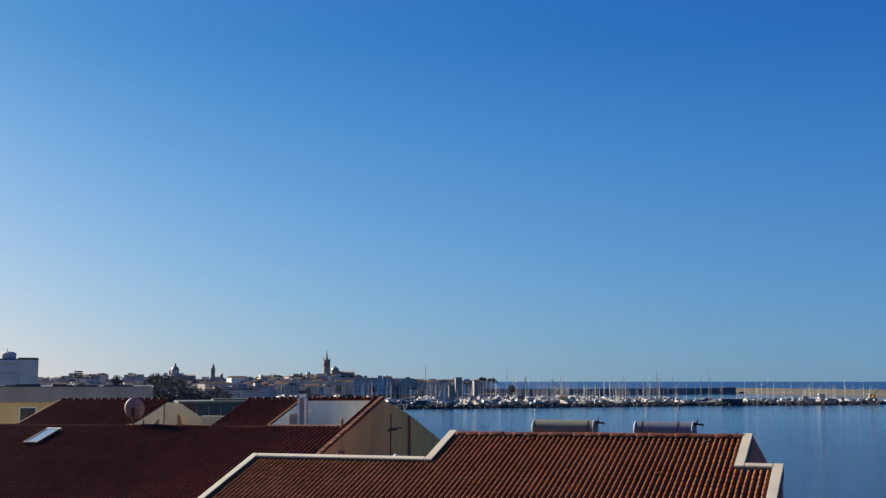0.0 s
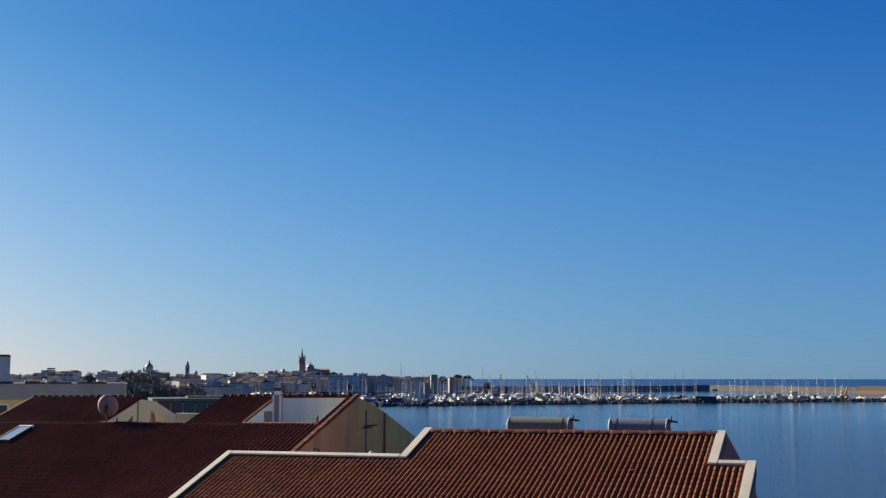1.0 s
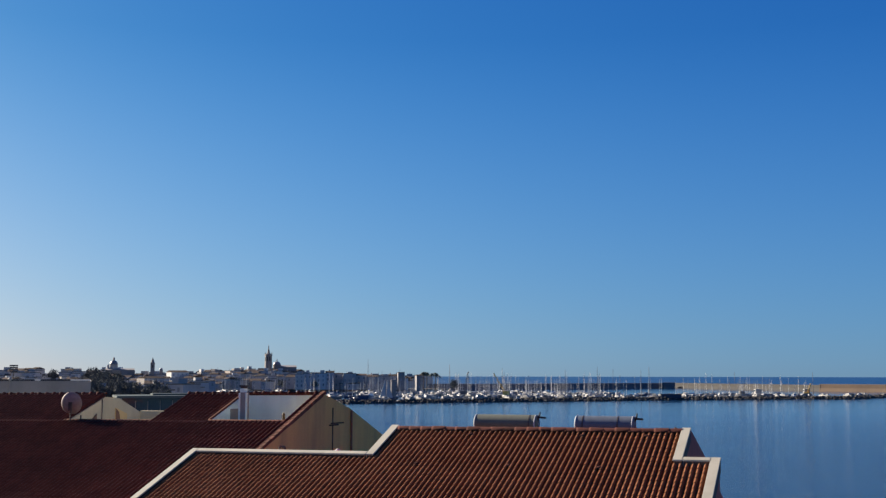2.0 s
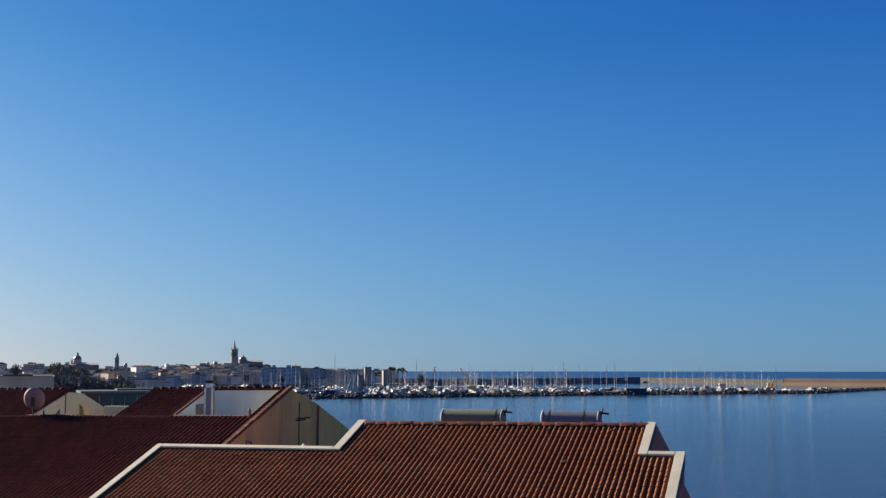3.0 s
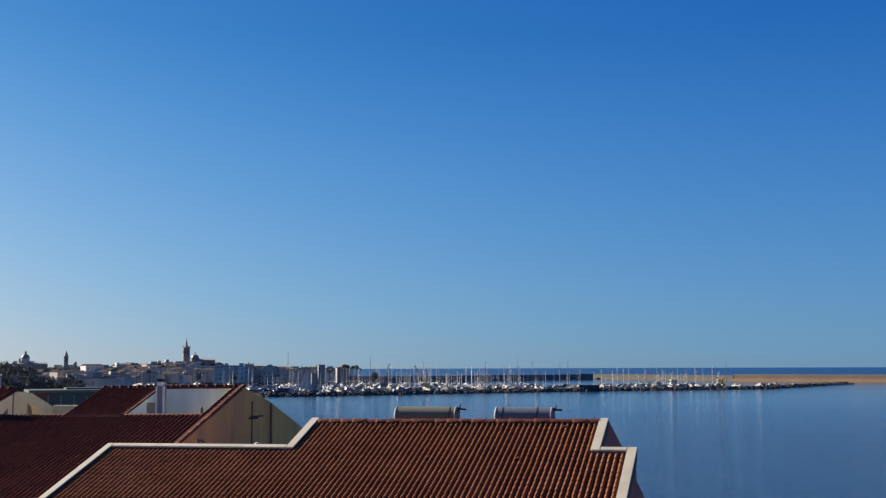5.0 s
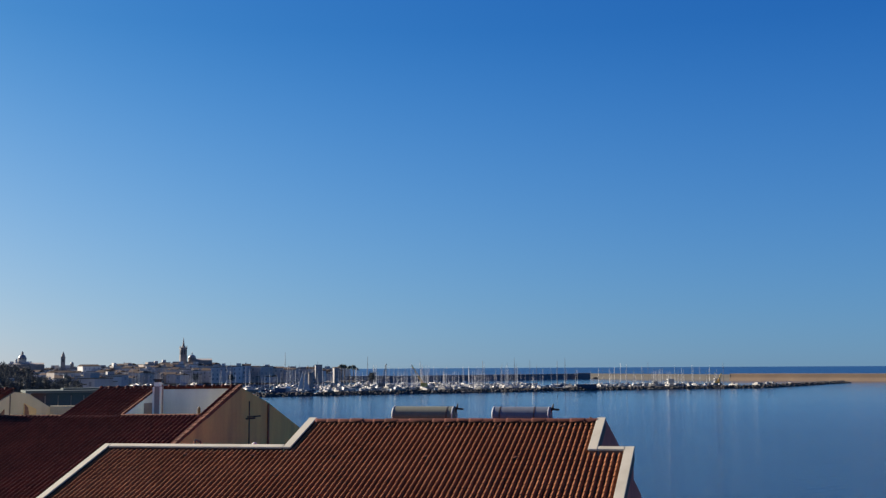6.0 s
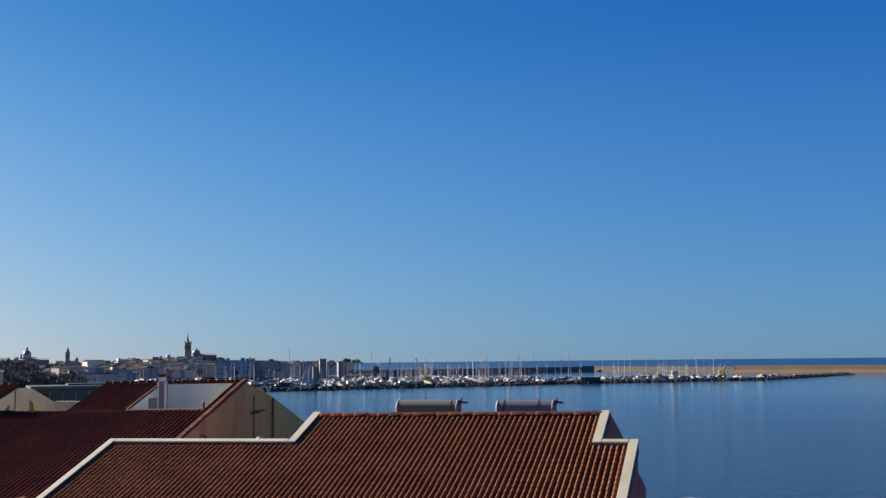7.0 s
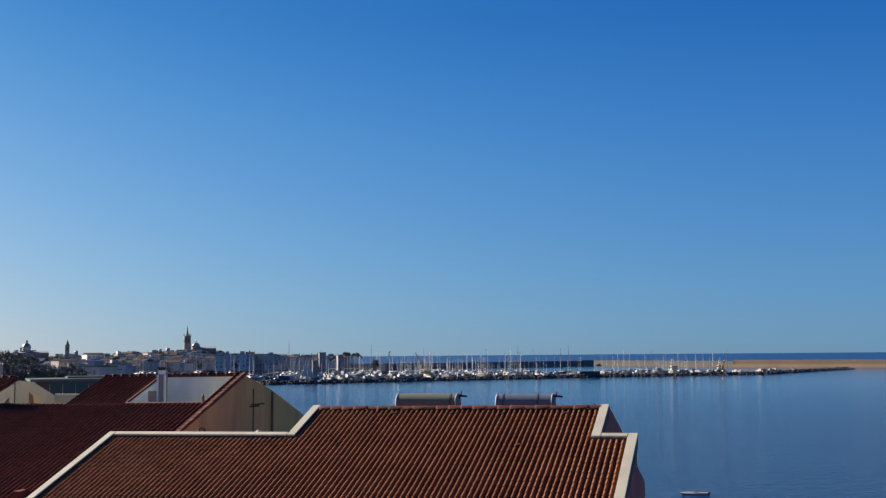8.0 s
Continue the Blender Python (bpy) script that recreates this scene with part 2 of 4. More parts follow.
def rod(bm, a, b, r0, r1=None, n=8):
    a, b = Vector(a), Vector(b)
    r1 = r0 if r1 is None else r1
    q = (b - a).to_track_quat("Z", "Y")
    rings = []
    for p, r in ((a, r0), (b, r1)):
        rings.append([bm.verts.new(p + q @ Vector((r * math.cos(k * math.tau / n), r * math.sin(k * math.tau / n), 0))) for k in range(n)])
    for k in range(n):
        bm.faces.new((rings[0][k], rings[0][(k + 1) % n], rings[1][(k + 1) % n], rings[1][k]))
    bm.faces.new(rings[0][::-1])
    bm.faces.new(rings[1])
    return bm


def lathe(profile, n=20, bm=None):
    """A turned solid about the z axis from rows of radius and height."""
    bm = bm or bmesh.new()
    rings = [[bm.verts.new((r * math.cos(k * math.tau / n), r * math.sin(k * math.tau / n), z)) for k in range(n)] for r, z in profile]
    for a, b in zip(rings, rings[1:]):
        for k in range(n):
            bm.faces.new((a[k], a[(k + 1) % n], b[(k + 1) % n], b[k]))
    bm.faces.new(rings[0][::-1])
    bm.faces.new(rings[-1])
    return bm


def polar(az, d, z=0.0):
    """A place d metres off in the direction az (degrees from the y axis, clockwise)."""
    return Vector((d * math.sin(radians(az)), d * math.cos(radians(az)), z))


def facing(az, d, z=0.0, turn=0.0):
    """A pose at that place whose -y side looks back at the origin."""
    return pose(*polar(az, d, z), 0, 0, -az + turn)


# ---- sea and land ----
bm = bmesh.new()
ring_r = [0, 60, 200, 600, 1500, 4990]
centre = bm.verts.new((0, 0, 0))
prev = None
for r in ring_r[1:]:
    ring = [bm.verts.new((r * math.sin(k * math.tau / 128), r * math.cos(k * math.tau / 128), 0)) for k in range(128)]
    for k in range(128):
        if prev:
            bm.faces.new((prev[k], ring[k], ring[(k + 1) % 128], prev[(k + 1) % 128]))
        else:
            bm.faces.new((centre, ring[k], ring[(k + 1) % 128]))
    prev = ring
tagged(part("water", bm, WATER), "calm blue harbour water reaching the open sea", "water", kind="structure")


def slab(name, outline, z0, z1, mat, label, category):
    bm = bmesh.new()
    n = len(outline)
    solid(bm, [(x, y, z0) for x, y in outline] + [(x, y, z1) for x, y in outline],
          [tuple(range(n)), tuple(range(n, 2 * n))] + [(i, (i + 1) % n, n + (i + 1) % n, n + i) for i in range(n)])
    return tagged(part(name, bm, mat), label, category, kind="structure")


slab("ground", [(8, -300), (2, 30), (-10, 60), (-60, 160), (-130, 250), (-215, 425), (-228, 455), (-330, 560), (-480, 610), (-470, 720),
                (-430, 760), (-330, 800), (-310, 850), (-330, 960), (-420, 1150), (-700, 1500), (-1800, 1500), (-1800, -300)],
     -1.0, 1.2, LAND, "grey brown built-up shore under the houses and the town", "ground")

# ---- roof tiles ----


class Tiles:
    """A round clay tile, w apart and l of it showing: a half-round crest beside a hollow, its lower lip on the tile below."""

    def __init__(self, w, l, sink, lip, high, n=6):
        self.w, self.l, self.sink = w, l, sink
        line = [(0.0, -0.02 * w)]
        line += [(0.36 * w - 0.30 * w * math.cos(math.pi * k / n), high * w * math.sin(math.pi * k / n) ** 0.9) for k in range(n + 1)]
        line += [(0.76 * w, -0.30 * w), (0.92 * w, -0.30 * w), (w * 1.02, -0.02 * w)]
        rows = [(0.0, lip - 0.022), (0.0, lip), (0.0, lip), (l * 1.08, 0.0)]
        self.verts = np.array([(x + (0.36 * w - x) * (0.07 if y else 0.0), y, z * (0.9 if y else 1.0) + dz) for y, dz in rows for x, z in line])
        k = len(line)
        self.faces = [(r * k + i, r * k + i + 1, (r + 1) * k + i + 1, (r + 1) * k + i) for r in (0, 2) for i in range(k - 1)]


TILE_A, TILE_B = Tiles(0.1404, 0.25, -0.125, 0.013, 0.50), Tiles(0.2142, 0.34, -0.11, 0.016, 0.56)
tile_mesh = bpy.data.meshes.new("tile")
tile_mesh.from_pydata([tuple(v) for v in TILE_A.verts], [], TILE_A.faces)
tile_mesh.shade_smooth()


class Slope:
    """A roof plane that rises along y: z at a place, and the pose of things that lie on it."""

    def __init__(self, y0, z0, tilt, rise=0.383):
        self.y0, self.z0, self.tilt, self.rise = y0, z0, tilt, rise
        self.cos = 1 / math.hypot(1, rise)

    def z(self, x, y):
        return self.z0 + self.rise * (y - self.y0) + self.tilt * x

    def at(self, x, y, off=0.0):
        ey = Vector((0, 1, self.rise)).normalized()
        ex = Vector((1, 0, self.tilt)).normalized()
        ez = ex.cross(ey).normalized()
        m = Matrix((ex, ez.cross(ex), ez)).transposed().to_4x4()
        m.translation = Vector((x, y, self.z(x, y))) + ez * off
        return m

    def bar(self, x0, x1, y0, y1, top, thick, bm=None):
        """A bar that follows the slope, from top down by thick."""
        bm = bm or bmesh.new()
        pts = [(x, y, self.z(x, y) + o) for o in (top - thick, top) for x, y in ((x0, y0), (x1, y0), (x1, y1), (x0, y1))]
        solid(bm, pts, [(0, 3, 2, 1), (4, 5, 6, 7), (0, 1, 5, 4), (1, 2, 6, 5), (2, 3, 7, 6), (3, 0, 4, 7)])
        return bm


def tile_places(tiles, slope, fields, rnd):
    """Poses of the tiles in fields of x0, x1, y0, y1, laid from the upper edge down, slightly uneven."""
    out = []
    for x0, x1, y0, y1 in fields:
        n = round((x1 - x0) / tiles.w)
        step = (x1 - x0) / n
        dy = tiles.l * slope.cos
        for j in range(int((y1 - y0) / dy) + 1):
            y = y1 - (j + 1) * dy
            for i in range(n):
                m = slope.at(x0 + i * step + rnd.uniform(-0.004, 0.004), y + rnd.uniform(-0.012, 0.012), tiles.sink + rnd.uniform(-0.002, 0.003))
                out.append(m @ Matrix.Rotation(rnd.uniform(-0.009, 0.009), 4, "Z"))
    return out


def tile_field(name, tiles, places, mat, parent, label):
    """Many tiles joined into one part."""
    V = np.concatenate([tiles.verts @ np.array(m.to_3x3()).T + np.array(m.translation) for m in places])
    k = len(tiles.verts)
    F = (np.array(tiles.faces)[None] + (np.arange(len(places)) * k)[:, None, None]).reshape(-1, 4)
    me = bpy.data.meshes.new(name)
    me.from_pydata(V.tolist(), [], F.tolist())
    me.materials.append(mat)
    me.shade_smooth()
    ob = new(name, me)
    ob.parent = parent
    return tagged(ob, label, kind="stuff")


def ridge_tiles(parent, slope, x0, x1, y, mat, lift=0.0, step=0.42, r=0.105, collar=1.15, taper=0.82):
    """Half-round ridge caps, each overlapping the next."""
    bm = bmesh.new()
    n = 8
    rings = []
    for x, rr in ((0, r * 0.9), (0, r * collar), (0.06, r * collar), (0.06, r), (step + 0.04, r * taper)):
        rings.append([bm.verts.new((x, -rr * math.cos(math.pi * k / n), rr * 0.8 * math.sin(math.pi * k / n) - 0.03)) for k in range(n + 1)])
    for a, b in zip(rings, rings[1:]):
        for k in range(n):
            bm.faces.new((a[k], a[k + 1], b[k + 1], b[k]))
    first = None
    k = max(1, round((x1 - x0) / step))
    for i in range(k):
        x = x0 + i * (x1 - x0) / k
        m = pose(x, y, slope.z(x, y) + lift + rng.uniform(-0.006, 0.006), 0, rng.uniform(-1.5, 1.0), rng.uniform(-1.5, 1.5))
        if first is None:
            first = part("ridge_tile", bm, mat, parent, smooth=True, matrix=m)
        else:
            ob = new("ridge_tile", first.data)
            ob.parent, ob.matrix_basis = parent, m


A = Slope(28.0, 12.173, 0.0089)
B = Slope(43.0, 12.924, 0.0105)

# ---- near house: stepped tiled roof with white copings ----
house_a = thing("house", pose(0, 0, 0), "house with a terracotta tile roof edged by stepped white copings", "house")
zA = lambda x, y, o=-0.29: A.z(x, y) + o
part("wall", prism_x([(26.47, zA(-3.7, 26.47, -0.06)), (28.05, zA(-3.7, 28.05, -0.05)), (30.84, 11.25), (33.6, 10.4), (33.6, 1.2), (26.47, 1.2)], -3.72, -3.675), PINK, house_a, "pink brown plaster gable")
part("wall", prism_x([(21.3, zA(-8, 21.3)), (28, zA(-8, 28)), (33.5, zA(-8, 28) - 1.75), (33.5, 1.2), (21.3, 1.2)], -11.72, -3.72), PINK, house_a, "pink brown plaster wall")
part("wall", prism_x([(21.3, zA(-14, 21.3)), (26.40, zA(-14, 26.4)), (26.40, 1.2), (21.3, 1.2)], -17.12, -11.72), PINK, house_a)
part("wall", prism_x([(21.3, zA(-3.2, 21.3)), (26.40, zA(-3.2, 26.4)), (26.40, 10.78), (28.05, 10.23), (28.05, 1.2), (21.3, 1.2)], -3.70, -2.82), PINK, house_a)
for x0, x1, y1 in ((-16.97, -11.6, 26.25), (-11.6, -3.89, 27.95), (-3.89, -3.02, 26.25)):
    part("roof_deck", A.bar(x0, x1, 21.0, y1, -0.225, 0.05), UNDER, house_a)
part("roof_deck", prism_x([(28.0, zA(-8, 28, -0.06)), (33.7, zA(-8, 28, -0.06) - 1.81), (33.7, zA(-8, 28, -0.1) - 1.87), (28, zA(-8, 28, -0.15))], -11.6, -3.9), TILE, house_a, "far tiled slope")
for bar in ((-17.18, -16.97, 21.0, 26.46, 0.0, 0.34), (-16.97, -11.83, 26.29, 26.46, 0.0, 0.34), (-11.83, -11.60, 26.29, 28.07, 0.0, 0.34),
            (-3.89, -3.66, 26.29, 28.05, 0.0, 0.34), (-3.66, -3.02, 26.29, 26.46, 0.0, 0.34), (-3.02, -2.78, 21.0, 26.46, 0.0, 0.34)):
    x0, x1, y0, y1, top, thick = bar
    b = A.bar(x0, x1, y0, y1, top, 0.045)
    bmesh.ops.recalc_face_normals(b, faces=b.faces)
    bmesh.ops.bevel(b, geom=b.edges[:], offset=0.012, segments=2, affect="EDGES")
    c = part("coping", b, COPING, house_a, "white painted concrete coping")
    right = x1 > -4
    # left upstands are dark: the shade under the coping put into colour
    part("upstand", A.bar(x0 + 0.035, x1 - (0.012 if right else 0.035), y0 + 0.035, y1 - 0.035, top - 0.047, thick - 0.07), UPSTAND if right else UNDER, c, "upstand below the coping, left ones coloured as shade")
part("ridge_mortar", A.bar(-11.58, -3.9, 27.93, 28.04, -0.03, 0.30), UNDER, house_a)
ridge_tiles(house_a, A, -11.58, -3.9, 27.98, RIDGE_OLD, lift=-0.055, step=0.33, r=0.115, collar=1.0, taper=0.97)

# ---- row house behind: long tiled slope, two raised ridges and a roof terrace between ----
house_b = thing("house", pose(0, 0, 0), "long row house with a weathered red tile roof and sunken terrace", "house")
zB = lambda x, y, o=-0.16: B.z(x, y) + o
part("wall", prism_x([(31.0, zB(-32, 31)), (40.0, zB(-32, 40)), (40.0, 1.2), (31.0, 1.2)], -45.0, -28.2), CREAM, house_b)
low = 10.6
part("wall", prism_x([(40.0, low), (40.0, zB(-36, 40)), (43, zB(-36, 43)), (44.0, 12.30), (45.8, 11.55), (45.8, 1.2), (40.0, 1.2)], -39.2, -32.75), CREAM, house_b, "cream plaster gable wall")
part("wall", prism_x([(31.0, zB(-27, 31)), (43.0, zB(-27, 43)), (49.2, zB(-27, 43) - 2.1), (49.2, 1.2), (31.0, 1.2)], -28.2, -25.32), CREAM, house_b)
# terrace cut into the slope: floor, low front, back wall, cheeks
part("wall", prism_x([(31.0, zB(-24, 31)), (40.1, zB(-24, 40.1)), (40.1, low), (42.95, low), (42.95, 1.2), (31.0, 1.2)], -25.32, -21.75), CREAM, house_b)
part("terrace_back", prism_x([(42.95, 1.2), (42.95, zB(-25.3, 43, -0.10)), (43.1, zB(-25.3, 43, -0.10)), (49.2, zB(-24, 43) - 2.1), (49.2, 1.2)], -25.32, -21.75), WHITE_WALL, house_b, "white plastered terrace wall")
part("terrace_cheek", prism_x([(40.1, low), (40.1, zB(-25, 40.1, -0.1)), (42.95, zB(-25, 42.95, -0.1)), (42.95, low)], -25.318, -25.26), WHITE_WALL, house_b, "white plastered terrace side wall")
part("gable", prism_x([(31.0, zB(-21.5, 31, -0.10)), (43.0, zB(-21.5, 43, -0.08)), (45.7, 11.90), (52.0, 9.60), (52.0, 1.2), (31.0, 1.2)], -21.75, -21.34), TAN, house_b, "stained ochre plaster gable wall")
part("wall", boxed(-32.75, -28.2, 45.7, 45.95, 1.2, 11.66), CREAM, house_b, "cream terrace parapet")
part("wall", boxed(-32.75, -28.2, 40.0, 45.7, 1.2, 10.6), CREAM, house_b)
fields_b = [(-45.0, -21.36, 31.2, 40.08), (-39.25, -32.78, 40.08, 42.95), (-28.2, -25.34, 40.08, 42.95), (-21.75, -21.33, 40.08, 42.95)]
for x0, x1, y0, y1 in fields_b:
    part("roof_deck", B.bar(x0, x1, y0, y1, -0.13, 0.04), UNDER, house_b)
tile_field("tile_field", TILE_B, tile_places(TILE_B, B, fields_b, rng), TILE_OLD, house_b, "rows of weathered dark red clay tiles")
ridge_tiles(house_b, B, -39.25, -32.78, 43.0, RIDGE_OLD, lift=-0.03, collar=1.3)
ridge_tiles(house_b, B, -28.2, -21.33, 43.0, RIDGE_OLD, lift=-0.03, collar=1.3)
part("ridge_mortar", B.bar(-25.32, -21.75, 42.93, 43.08, -0.03, 0.085), RIDGE_OLD, house_b, "dark red mortar strip under the ridge tiles")
# pale edge tiles: along the bench, the cut and the verge
for bar in ((-32.78, -28.2, 40.06, 40.16, -0.02, 0.09), (-25.34, -21.75, 40.06, 40.16, -0.01, 0.09), (-25.37, -25.30, 40.16, 42.9, 0.0, 0.10), (-39.31, -39.22, 40.08, 42.98, 0.0, 0.12)):
    part("edge_trim", B.bar(*bar), RIDGE, house_b, "light terracotta edge trim")
y = 33.0
verge = bmesh.new()
solid(verge, [(x, yy, z + s) for s in (-0.13, 0.0) for x, yy, z in ((-0.09, 0, 0.02), (0.09, 0, 0.02), (0.08, 0.37, 0.0), (-0.08, 0.37, 0.0))],
      [(0, 3, 2, 1), (4, 5, 6, 7), (0, 1, 5, 4), (1, 2, 6, 5), (2, 3, 7, 6), (3, 0, 4, 7)])
vm = None
while y < 42.85:
    m = B.at(-21.40 + rng.uniform(-0.01, 0.01), y, 0.0)
    if vm is None:
        vm = part("verge_tile", verge, RIDGE, house_b, matrix=m)
    else:
        o = new("verge_tile", vm.data)
        o.parent, o.matrix_basis = house_b, m
    y += 0.315
# downpipe and streaked seam on the gable
bm = bmesh.new()
rod(bm, (-21.28, 45.75, 9.0), (-21.28, 45.75, 11.82), 0.05)
part("downpipe", bm, UPSTAND, house_b, "dark ochre painted downpipe")
# openings of the cream gable
doorway = part("opening", prism_x([(43.7, 10.7), (43.7, 11.86), (44.6, 11.55), (44.6, 10.7)], -32.80, -32.715), YELLOW, house_b, "flat ochre panel for a recessed doorway")
# dark wedge on the flat panel: the recess's shade put into colour
part("reveal", prism_x([(43.72, 10.7), (43.72, 11.82), (43.95, 11.66), (44.25, 10.7)], -32.72, -32.70), UPSTAND, doorway, "dark wedge painted as recess shade")
part("opening", prism_x([(41.75, 11.2), (42.3, 11.62), (42.3, 11.2)], -32.80, -32.70), UPSTAND, house_b, "grey shuttered hatch")
# grey patch on the terrace side wall, a shadow put into colour
part("door", boxed(-25.26, -25.22, 41.75, 42.4, 10.6, 11.95), GREY_BAND, house_b, "grey patch for the shadow on the terrace side wall")

# terrace between the two houses
slab("terrace", [(-17.9, 26.4), (-11.75, 26.4), (-11.75, 38), (-17.9, 38)], 9.7, 9.9, QUAY, "grey concrete terrace between the two houses", "terrace")

# chimney flue in the roof terrace
flue = thing("chimney", pose(-24.41, 41.5, 10.6), "white square chimney flue with a dark metal cowl", "chimney")
part("shaft", boxed(-0.15, 0.15, -0.13, 0.13, 0, 2.08), GREY_BAND, flue, "grey plastered shaft")
for sx in (-1, 1):
    part("corner_strip", boxed(sx * 0.165 - 0.035, sx * 0.165 + 0.035, -0.16, -0.09, 0, 2.06), WHITE_WALL, flue)
part("neck", boxed(-0.16, 0.06, -0.12, 0.12, 2.08, 2.25), WHITE_WALL, flue)
cowl = part("cowl", boxed(-0.15, 0.05, -0.11, 0.11, 2.25, 2.32), IRON, flue, "dark metal cowl")
part("cap", boxed(-0.19, 0.09, -0.15, 0.15, 2.32, 2.39, bevel=0.01), IRON, cowl)

lamp = thing("wall_lamp", pose(-22.55, 41.6, 11.45), "small dark lantern on the terrace parapet", "lamp")
part("body", lathe([(0.05, 0), (0.07, 0.05), (0.07, 0.3), (0.03, 0.38)], 8), IRON, lamp)

# skylight
sk = thing("skylight", B.at(-36.72, 37.9, 0.05), "tilted skylight with a dark frame and glass painted sky-blue", "skylight")
for a in ((0, 0.83, 0, 0.10), (0, 0.83, 1.52, 1.62), (0, 0.09, 0.10, 1.52), (0.74, 0.83, 0.10, 1.52)):
    part("frame", boxed(*a, -0.12, 0.07, bevel=0.008), IRON if a[2] < 1 else CANVAS, sk)
part("pane", boxed(0.09, 0.74, 0.10, 1.52, -0.02, 0.045), SKY_GLASS, sk, "glass pane")

# satellite dish, seen from behind
dish = thing("satellite_dish", pose(-32.3, 39.9, 11.42, 0, 0, 25), "faded pinkish satellite dish on a short pole", "satellite dish")
bm = bmesh.new()
rings = []
for off in (0.0, 0.012):
    for k in range(7):
        r = 0.49 * k / 6
        rings.append([bm.verts.new((r * 0.93 * math.cos(j * math.tau / 28), 0.2 * (k / 6) ** 2 + off, r * math.sin(j * math.tau / 28) * 1.04)) for j in range(28)])
for a, b in zip(rings[0:6], rings[1:7]):
    for j in range(28):
        bm.faces.new((a[j], a[(j + 1) % 28], b[(j + 1) % 28], b[j]))
for a, b in zip(rings[7:13], rings[8:14]):
    for j in range(28):
        bm.faces.new((a[j], b[j], b[(j + 1) % 28], a[(j + 1) % 28]))
for j in range(28):
    bm.faces.new((rings[6][j], rings[6][(j + 1) % 28], rings[13][(j + 1) % 28], rings[13][j]))
part("reflector", bm, DISH, dish, smooth=True, matrix=pose(0, 0.05, 0.70, 14, 0, 0))
bm = bmesh.new()
rod(bm, (0.03, 0, -0.12), (0.03, 0, 0.62), 0.03)
part("pole", bm, IRON, dish)
part("bracket", boxed(-0.06, 0.08, -0.10, 0.04, 0.42, 0.80, bevel=0.01), IRON, dish, "dark mounting bracket")
bm = bmesh.new()
rod(bm, (0, 0.1, 0.4), (0, 0.72, 0.72), 0.015)
part("feed_arm", bm, IRON, dish)

# television antennas
def antenna(m, height, bars, label):
    a = thing("tv_antenna", m, label, "antenna")
    bm = bmesh.new()
    rod(bm, (0, 0, -0.7), (0, 0, height), 0.03)
    part("pole", bm, IRON, a)
    for z, x0, x1, y1, r in bars:
        bm = bmesh.new()
        rod(bm, (x0, 0, z), (x1, y1, z + 0.04), r)
        part("crossbar", bm, IRON, a)
    return a


NEAR_THINGS, ROW_THINGS = [], []
ROW_THINGS.append(antenna(pose(-20.9, 43.0, 9.6), 2.42, [(1.66, -0.16, 0.28, 0, 0.035), (1.74, -0.1, 0.42, 0.25, 0.03)], "rusty television antenna pole before the ochre gable"))
ROW_THINGS.append(antenna(pose(-30.9, 40.3, 11.3), 1.05, [], "thin antenna pole by the cream gable"))
ROW_THINGS.append(antenna(pose(-31.9, 40.15, 11.3), 0.35, [], "short antenna pole by the cream gable"))
NEAR_THINGS.append(antenna(pose(-4.24, 29.3, 11.7), 0.40, [(0.34, -0.03, 0.05, 0, 0.012)], "stubby pole behind the ridge"))
# small things on the terrace parapet
tap = thing("tap", pose(-19.65, 36.0, 9.0), "black bent pipe end above the parapet", "pipe")
bm = bmesh.new()
rod(bm, (0, 0, 0), (0, 0, 1.84), 0.045)
rod(bm, (0, 0, 1.84), (0.2, 0, 1.80), 0.045)
rod(bm, (0.2, 0, 1.82), (0.24, 0, 1.70), 0.04)
part("pipe", bm, IRON, tap)
vent = thing("roof_vent", pose(-17.28, 36.0, 9.0), "white round ventilation cap", "vent")
part("cap", lathe([(0.06, 0), (0.06, 1.66), (0.12, 1.67), (0.12, 1.73), (0.04, 1.80)], 14), WHITE, vent)
hood = thing("vent_tile", B.at(-24.75, 32.55, -0.02), "raised orange vent tile on the roof", "vent")
bm = bmesh.new()
solid(bm, [(-0.2, 0, 0), (0.2, 0, 0), (0.2, 0.5, 0), (-0.2, 0.5, 0), (-0.13, 0.05, 0.2), (0.13, 0.05, 0.2), (0.1, 0.45, 0.08), (-0.1, 0.45, 0.08)],
      [(0, 3, 2, 1), (4, 5, 6, 7), (0, 1, 5, 4), (1, 2, 6, 5), (2, 3, 7, 6), (3, 0, 4, 7)])
part("hood", bm, RIDGE_OLD, hood)

